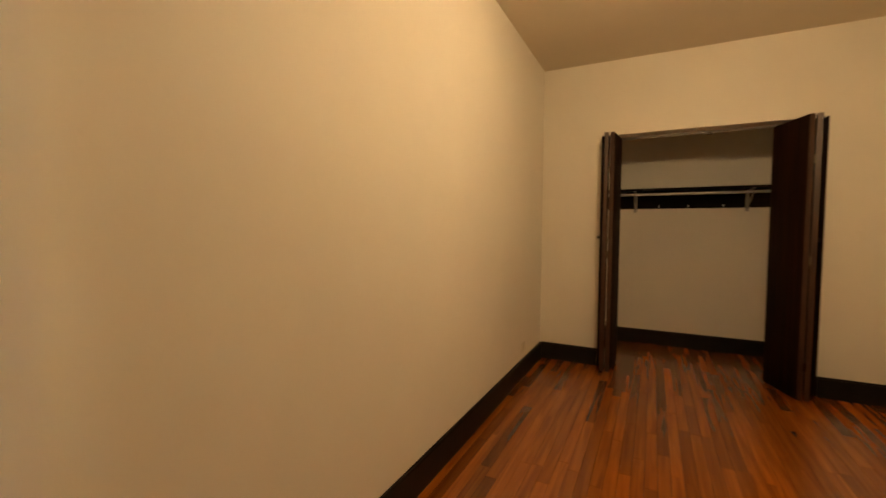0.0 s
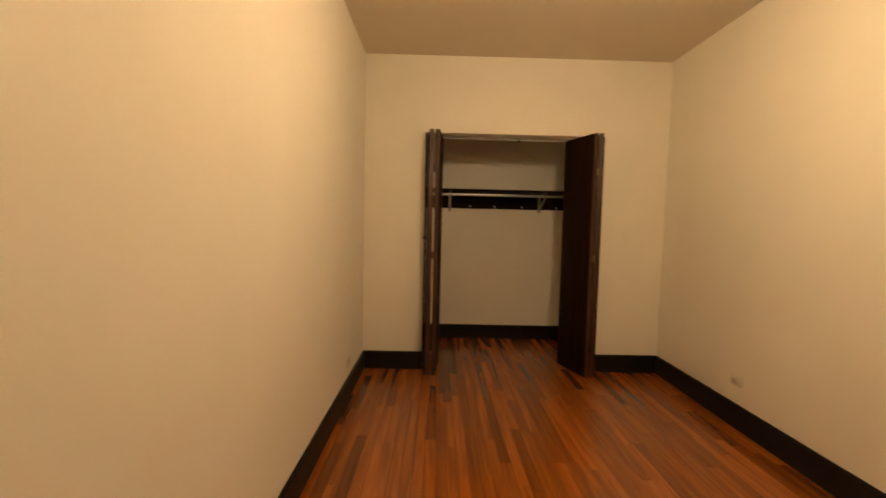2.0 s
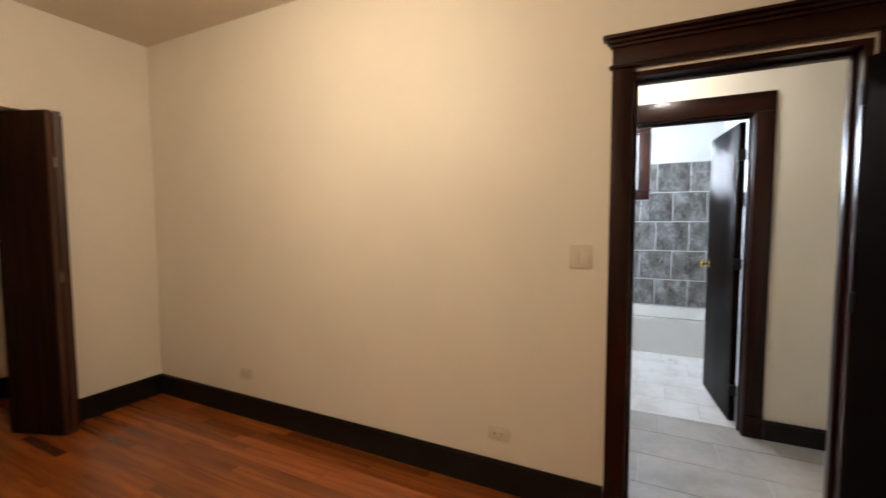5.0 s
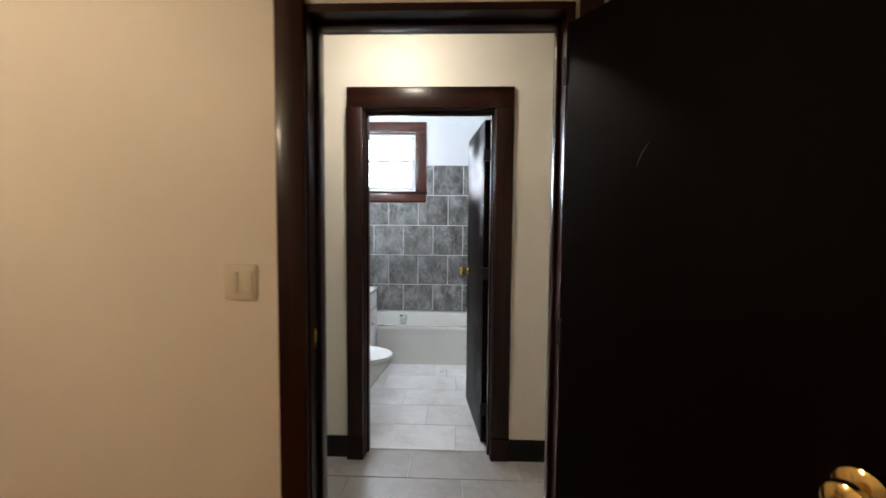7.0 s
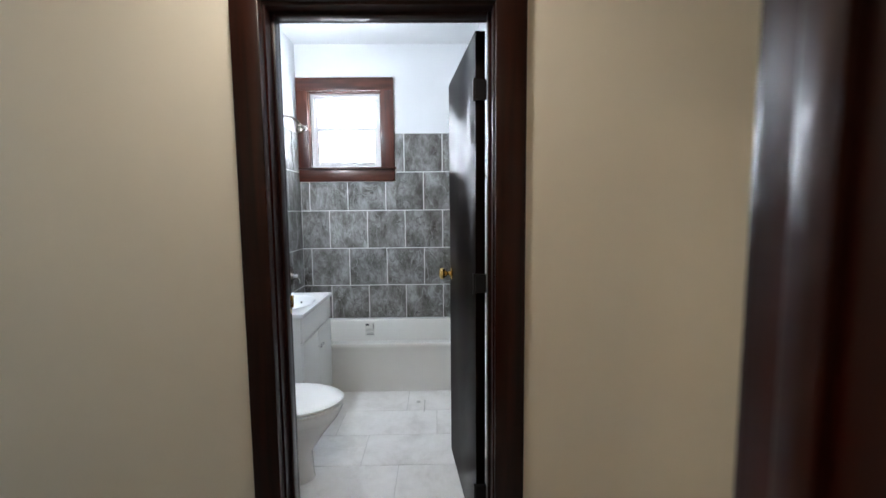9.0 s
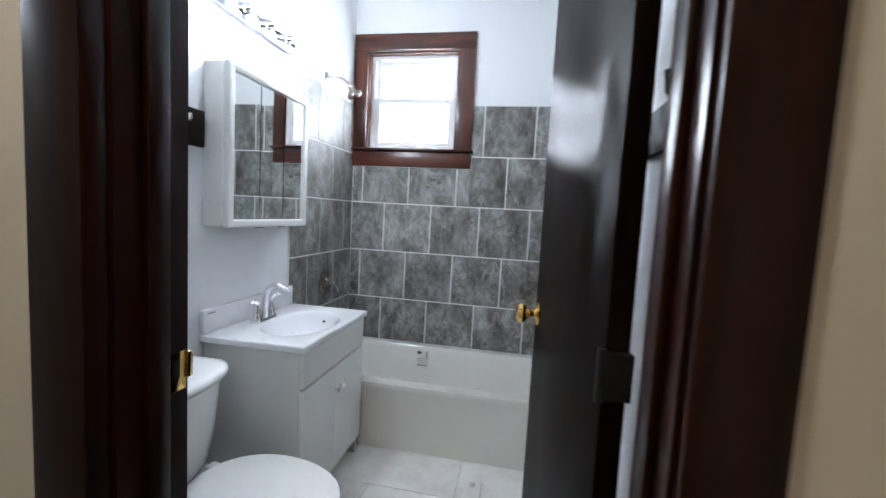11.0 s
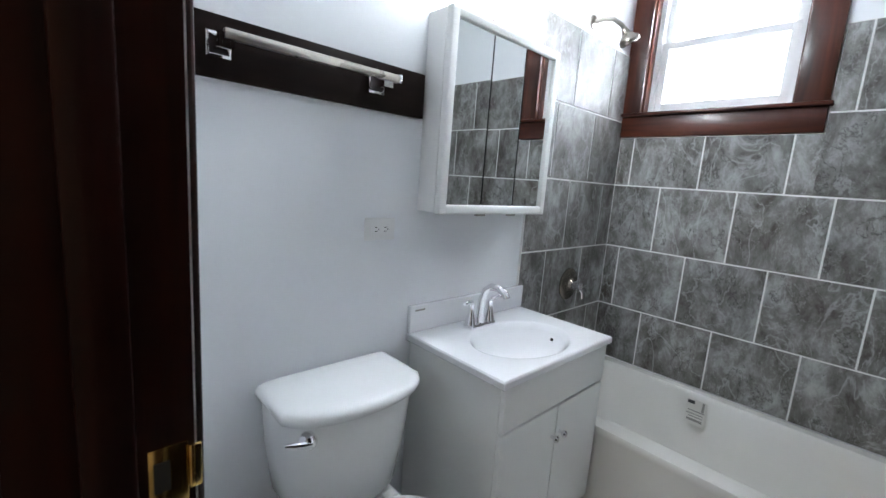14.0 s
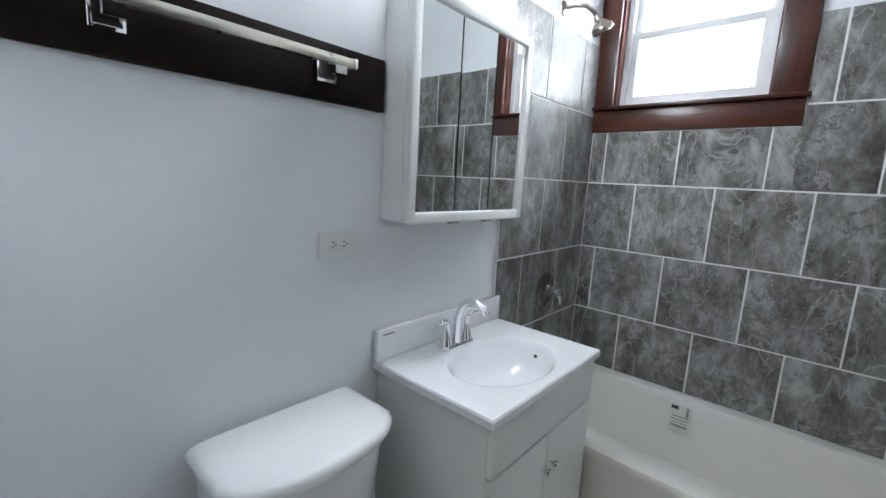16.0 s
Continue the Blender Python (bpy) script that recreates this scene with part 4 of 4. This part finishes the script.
# scuff left on the floor tiles
mk = thing("floor_mark", (3.74, 0.12, 0.0005), "grey scuff marks on the white bathroom floor", "stain")
part("streak", box(3.66, 3.83, 0.100, 0.107, 0.0004, 0.0009), M_SCUFF, mk)
part("smudge", box(3.785, 3.82, 0.135, 0.16, 0.0004, 0.0008), M_SCUFF, mk)

# towel board and bar
tw = thing("towel_rail", (2.93, BL, 1.53), "espresso wood board with a brushed nickel towel bar", "towel bar")
part("board", box(2.545, 3.3, BL - 0.02, BL - 0.001, 1.471, 1.603, 0.002), M_BOARD, tw)
for x in (2.71, 3.118):
    b = box(x - 0.026, x + 0.026, BL - 0.027, BL - 0.0205, 1.512, 1.566, 0.002)
    loft(b, [[(x + dx * w, BL - yy, 1.539 + dz * w) for dx, dz in ((-1, -1), (1, -1), (1, 1), (-1, 1))] for w, yy in ((0.021, 0.0275), (0.012, 0.045), (0.011, 0.064), (0.015, 0.068), (0.015, 0.086))], smooth=False)
    part("bracket", b, M_CHROME, tw, "shiny square chrome bracket")
br = part("bar", box(2.706, 3.152, BL - 0.088, BL - 0.072, 1.542, 1.562, 0.0015), M_BAR, tw, "brushed champagne nickel bar")
part("end_cap", box(3.1525, 3.16, BL - 0.09, BL - 0.07, 1.54, 1.564, 0.0015), M_CHROME, br)
hk = thing("robe_hook", (2.605, BL - 0.02, 1.56), "dark square robe hook on the wall board", "hook")
b = box(2.585, 2.625, BL - 0.026, BL - 0.0205, 1.535, 1.585, 0.002)
part("plate", b, M_NICKEL, hk)
part("arm", tube(bmesh.new(), [(2.605, BL - 0.026, 1.56), (2.605, BL - 0.06, 1.555), (2.612, BL - 0.085, 1.60), (2.622, BL - 0.095, 1.66)], 0.008, 10), M_DNICKEL, hk)

# small shelf in the corner over the toilet
cf = thing("corner_shelf", (2.6, 1.05, 1.635), "small white wall shelf with a dark front edge", "shelf")
part("board", box(B0 + 0.001, 2.674, 0.912, BL - 0.001, 1.635, 1.655, 0.002), M_WHITE, cf)
part("front_edge", box(B0 + 0.001, 2.674, 0.9, 0.9115, 1.637, 1.656, 0.001), M_BOARD, cf, "dark stained front edge")
part("end_plate", box(2.6745, 2.68, 0.899, BL - 0.001, 1.63, 1.664, 0.001), M_CHROME, cf, "bright metal end plate")

# board with hooks behind the door
hb = thing("hook_board", (2.95, BR, 1.53), "espresso wood board with hooks behind the door", "hook rail")
part("board", box(2.60, 3.55, BR + 0.001, BR + 0.02, 1.45, 1.56, 0.002), M_BOARD, hb)
for x in (2.8, 3.1, 3.4):
    part("hook", tube(bmesh.new(), [(x, BR + 0.02, 1.52), (x, BR + 0.05, 1.50), (x, BR + 0.07, 1.53), (x, BR + 0.075, 1.57)], 0.006, 10), M_NICKEL, hb)

# shower head and valve
sh = thing("shower", (4.285, BL - 0.012, 2.05), "chrome shower head on a curved arm", "shower head")
part("arm", tube(bmesh.new(), [(4.285, BL - 0.0, 2.045), (4.29, BL - 0.05, 2.05), (4.305, BL - 0.09, 2.045), (4.33, BL - 0.115, 2.025), (4.345, BL - 0.125, 2.008)], 0.0095, 14), M_NICKEL, sh)
part("flange", turned(bmesh.new(), (4.285, BL - 0.001, 2.045), (0, -1, 0), [(0, 0.03), (0.006, 0.028), (0.012, 0.012)], 20), M_NICKEL, sh)
hd = part("head", turned(bmesh.new(), (4.343, BL - 0.122, 2.012), (0.42, -0.35, -0.84), [(0, 0.012), (0.012, 0.016), (0.024, 0.018), (0.034, 0.03), (0.05, 0.043), (0.066, 0.045), (0.07, 0.043), (0.072, 0.036)], 24), M_DNICKEL, sh)
part("spray_face", turned(bmesh.new(), Vector((4.343, BL - 0.122, 2.012)) + Vector((0.42, -0.35, -0.84)).normalized() * 0.0722, (0.42, -0.35, -0.84), [(0, 0.036), (0.002, 0.034), (0.003, 0.001)], 24), M_DNICKEL, hd, "grey spray plate")
sv = thing("shower_valve", (4.34, BL - 0.012, 0.815), "brushed nickel round shower valve with lever", "shower valve")
part("escutcheon", turned(bmesh.new(), (4.325, BL - 0.0125, 0.812), (0, -1, 0), [(0, 0.082), (0.005, 0.082), (0.011, 0.074), (0.013, 0.05), (0.02, 0.034), (0.034, 0.03)], 36), M_DNICKEL, sv)
hv = turned(bmesh.new(), (4.325, BL - 0.04, 0.812), (0, -1, 0), [(0, 0.024), (0.02, 0.022), (0.045, 0.018), (0.05, 0.006)], 20)
tube(hv, [(4.325, BL - 0.07, 0.808), (4.34, BL - 0.085, 0.782), (4.348, BL - 0.085, 0.748)], [0.01, 0.008, 0.006], 10)
part("lever", hv, M_CHROME, sv)

# ---- kitchen and room beyond ----
kf = thing("door_frame_kitchen", (1.96, 4.75, 0), "dark brown door frame of the room beyond", "door frame", kind="structure")
for x0, x1 in ((1.53, 1.64), (2.29, 2.40)):
    part("casing", box(x0, x1, 4.728, 4.749, 0, 2.0, 0.003), M_DOOR, kf)
part("head_casing", box(1.53, 2.40, 4.728, 4.749, 2.001, 2.1, 0.003), M_DOOR, kf)
fp = thing("white_fridge", (1.95, 5.4, 0), "pale blue-white refrigerator with a long dark handle", "refrigerator")
part("body", box(1.55, 2.30, 5.22, 5.9, 0.12, 1.9, 0.01), M_CURTAIN, fp)
part("door", box(1.55, 2.30, 5.17, 5.215, 0.14, 1.9, 0.012), M_CURTAIN, fp)
part("handle", box(2.215, 2.245, 5.12, 5.165, 0.85, 1.45, 0.006), M_BLACK, fp, "long black handle")
part("foot_grille", box(1.57, 2.28, 5.25, 5.85, 0.0, 0.118), M_BLACK, fp)
stv = thing("kitchen_range", (2.75, 2.4, 0), "black kitchen range with a white control panel", "stove")
part("body", box(2.42, 3.09, 2.02, 2.75, 0.03, 0.9, 0.004), M_BLACK, stv)
dr = part("oven_door", box(2.395, 2.419, 2.03, 2.74, 0.22, 0.78, 0.004), M_BLACK, stv)
part("handle", tube(bmesh.new(), [(2.39, 2.08, 0.72), (2.355, 2.085, 0.72), (2.355, 2.685, 0.72), (2.39, 2.69, 0.72)], 0.009, 10), M_STEEL, dr, "steel bar handle")
dw = part("drawer", box(2.395, 2.419, 2.03, 2.74, 0.05, 0.2, 0.004), M_BLACK, stv)
part("handle", tube(bmesh.new(), [(2.39, 2.08, 0.17), (2.36, 2.085, 0.17), (2.36, 2.685, 0.17), (2.39, 2.69, 0.17)], 0.008, 10), M_STEEL, dw, "steel bar handle")
cp = part("control_panel", loft(bmesh.new(), [[(x, y, z) for x, z in ((2.385, 0.80), (2.42, 0.80), (2.47, 1.0), (2.43, 1.0))] for y in (2.03, 2.74)]), M_WHITE, stv, "white sloping control panel")
for r in range(3):
    for c in range(4):
        part("button", box(2.388 + r * 0.013 - 0.004, 2.388 + r * 0.013 + 0.01, 2.08 + c * 0.05, 2.11 + c * 0.05, 0.835 + r * 0.05, 0.855 + r * 0.05), M_DARK, cp)
part("cooktop", box(2.425, 3.09, 2.02, 2.75, 1.001, 1.02, 0.003), M_BLACK, stv)
part("riser", box(2.48, 3.09, 2.03, 2.74, 0.901, 1.0), M_BLACK, stv)
# Unseen fill lamp, added to light the kitchen in place of its daylight.
kl = thing("kitchen_fill", (2.0, 3.4, 2.6), "unseen glowing fill lamp added under the kitchen ceiling", "ceiling lamp")
part("base", turned(bmesh.new(), (2.0, 3.4, 2.6), (0, 0, -1), [(0, 0.1), (0.015, 0.1), (0.02, 0.09)], 24), M_WHITE, kl)
part("shade", turned(bmesh.new(), (2.0, 3.4, 2.58), (0, 0, -1), [(0, 0.09), (0.02, 0.085), (0.045, 0.06), (0.055, 0.03), (0.058, 0.001)], 24), M_FILLK, kl, "glowing glass dome")


# ---- pieces: planks and tiles ----
def unit(name, bevel_w, bevel_t, material):
    """A unit block whose upper face is drawn in a little: one mesh for all pieces of a kind."""
    b = bmesh.new()
    q = 0.5
    loft(b, [[(-q, -q, -1), (q, -q, -1), (q, q, -1), (-q, q, -1)], [(-q, -q, -bevel_t), (q, -q, -bevel_t), (q, q, -bevel_t), (-q, q, -bevel_t)],
             [(-q + bevel_w[0], -q + bevel_w[1], 0), (q - bevel_w[0], -q + bevel_w[1], 0), (q - bevel_w[0], q - bevel_w[1], 0), (-q + bevel_w[0], q - bevel_w[1], 0)]], smooth=False)
    return mesh_of(name, b, material, smooth=False)


def piece(name, me, parent, m):
    ob = bpy.data.objects.new(name, me)
    scene.collection.objects.link(ob)
    ob.parent = parent
    ob.matrix_basis = m
    return ob


rng = random.Random(7)
floor_bed = solid("floor_bedroom", box(WX, EX + 0.06, SY, CBACK, -0.08, -0.012), M_SUB, "glossy reddish oak strip floor", "floor")
me_plank = unit("plank", (0.012, 0.0008), 0.12, M_FLOOR)
wp = 0.0577
nx = 45
for i in range(nx):
    x = WX + wp * (i + 0.5)
    if x > EX + 0.05:
        break
    y = SY - rng.random() * 0.8
    while y < CBACK:
        ln = rng.choice((0.45, 0.6, 0.8, 1.0, 1.3, 1.6)) if y > -0.4 else rng.uniform(1.2, 2.2)
        a, b2 = max(y, SY), min(y + ln, CBACK)
        if b2 - a > 0.02:
            m = Matrix.Translation((x, (a + b2) / 2, rng.uniform(-0.0006, 0.0))) @ Matrix.Diagonal((wp - 0.0006, b2 - a - 0.0008, 0.0118, 1))
            piece("plank", me_plank, floor_bed, m)
        y += ln

floor_hall = solid("floor_hall", box(EX + 0.06, 2.468, SY, 4.75, -0.08, -0.004), M_HGROUT, "large grey-beige floor tiles with pale joints", "floor")
solid("floor_kitchen", box(2.468, 3.1, 1.95, 4.75, -0.08, 0.0), M_HTILE, "grey-beige tiled kitchen floor", "floor")
me_ht = unit("floor_tile", (0.004, 0.004), 0.2, M_HTILE)
for i in range(4):
    x0 = 1.292 + i * 0.30
    x1 = min(x0 + 0.30, 2.468)
    y = SY - (0.0, 0.31, 0.12, 0.43)[i]
    while y < 4.75:
        a, b2 = max(y, SY), min(y + 0.60, 4.75)
        if b2 - a > 0.03:
            piece("floor_tile", me_ht, floor_hall, Matrix.Translation(((x0 + x1) / 2, (a + b2) / 2, 0)) @ Matrix.Diagonal((x1 - x0 - 0.004, b2 - a - 0.004, 0.0075, 1)))
        y += 0.60

floor_bath = solid("floor_bath", box(2.468, B1, BR, BL, -0.08, -0.003), M_FGROUT, "white marble-look bathroom floor tiles", "floor")
me_bt = unit("floor_tile_white", (0.003, 0.003), 0.15, M_FTILE)
for i in range(6):
    x0 = 2.482 + i * 0.30
    x1 = min(x0 + 0.30, TX0 + 0.06)
    if x1 - x0 < 0.02:
        break
    y = BR - (0.25, 0.05, 0.45)[i % 3]
    while y < BL:
        a, b2 = max(y, BR), min(y + 0.60, BL)
        if b2 - a > 0.02:
            piece("floor_tile", me_bt, floor_bath, Matrix.Translation(((x0 + x1) / 2, (a + b2) / 2, 0)) @ Matrix.Diagonal((x1 - x0 - 0.003, b2 - a - 0.003, 0.0075, 1)))
        y += 0.60

# wall tiles round the tub: rows of 0.33 m above the rim, half-tile offset
P = 0.33
ROWS_Z = [0.368, 0.667, 0.997, 1.327, 1.657, 1.987]
me_wt = unit("wall_tile", (0.006, 0.006), 0.25, M_GREYTILE)


def tile_wall(name, org, u, n, start, end, offs, holes, label):
    """Tiles on a wall: along u from start to end, joints of row k at offs[k] + i * P; holes: (lo, hi, zlo, zhi) kept free."""
    u, n = Vector(u), Vector(n)
    rot = Matrix((u, Vector((0, 0, 1)), n)).transposed().to_4x4()
    if rot.determinant() < 0:
        rot = Matrix((-u, Vector((0, 0, 1)), n)).transposed().to_4x4()
    g = bmesh.new()
    spans = [(start, end, ROWS_Z[0], ROWS_Z[-1])]
    for lo, hi, zl, zh in holes:
        spans = [(start, end, ROWS_Z[0], zl), (start, lo, zl, ROWS_Z[-1]), (hi, end, zl, ROWS_Z[-1])]
    for a, b2, z0, z1 in spans:
        if b2 - a > 0.004:
            p = [Vector(org) + u * s + n * d + Vector((0, 0, z)) for s in (a, b2) for d in (0.001, 0.0105) for z in (z0, z1)]
            xs, ys, zs = [q.x for q in p], [q.y for q in p], [q.z for q in p]
            bx(g, min(xs), max(xs), min(ys), max(ys), min(zs), max(zs))
    w = solid(name, g, M_GROUT, label, "wall tiles")
    for k in range(5):
        z0, z1 = ROWS_Z[k], ROWS_Z[k + 1]
        s = offs[k] - P * math.ceil((offs[k] - start) / P)
        while s < end:
            a, b2 = max(s, start), min(s + P, end)
            bits = [(a, b2, z0, z1)]
            for lo, hi, zl, zh in holes:
                out = []
                for c0, c1, d0, d1 in bits:
                    if c1 <= lo or c0 >= hi or d1 <= zl or d0 >= zh:
                        out.append((c0, c1, d0, d1))
                        continue
                    if c0 < lo:
                        out.append((c0, lo, d0, d1))
                    if d0 < zl:
                        out.append((lo - 0.007 if c0 < lo else c0, c1, d0, zl))
                bits = out
            for c0, c1, d0, d1 in bits:
                if c1 - c0 > 0.012 and d1 - d0 > 0.012:
                    c = Vector(org) + u * ((c0 + c1) / 2) + n * 0.0125 + Vector((0, 0, (d0 + d1) / 2))
                    piece("tile", me_wt, w, Matrix.Translation(c) @ rot @ Matrix.Diagonal((c1 - c0 - 0.007, d1 - d0 - 0.007, 0.0035, 1)))
            s += P
    return w


A, Bq = 0.781, 0.616
tile_wall("tiles_east", (B1, 0, 0), (0, 1, 0), (-1, 0, 0), BR + 0.013, BL - 0.013, (Bq, A, Bq, A, Bq), [(0.364, 1.3, 1.578, 2.5)], "grey marble-look wall tiles with white joints")
C, D = 4.39, 4.225
tile_wall("tiles_north", (0, BL, 0), (1, 0, 0), (0, -1, 0), 3.905, B1 - 0.0, (D, C + 0.035, D + 0.01, C, D - 0.045), [], "grey marble-look wall tiles behind the shower")
tile_wall("tiles_south", (0, BR, 0), (1, 0, 0), (0, 1, 0), 3.905, B1 - 0.0, (D, C, D, C, D), [], "grey marble-look wall tiles at the tub's foot")
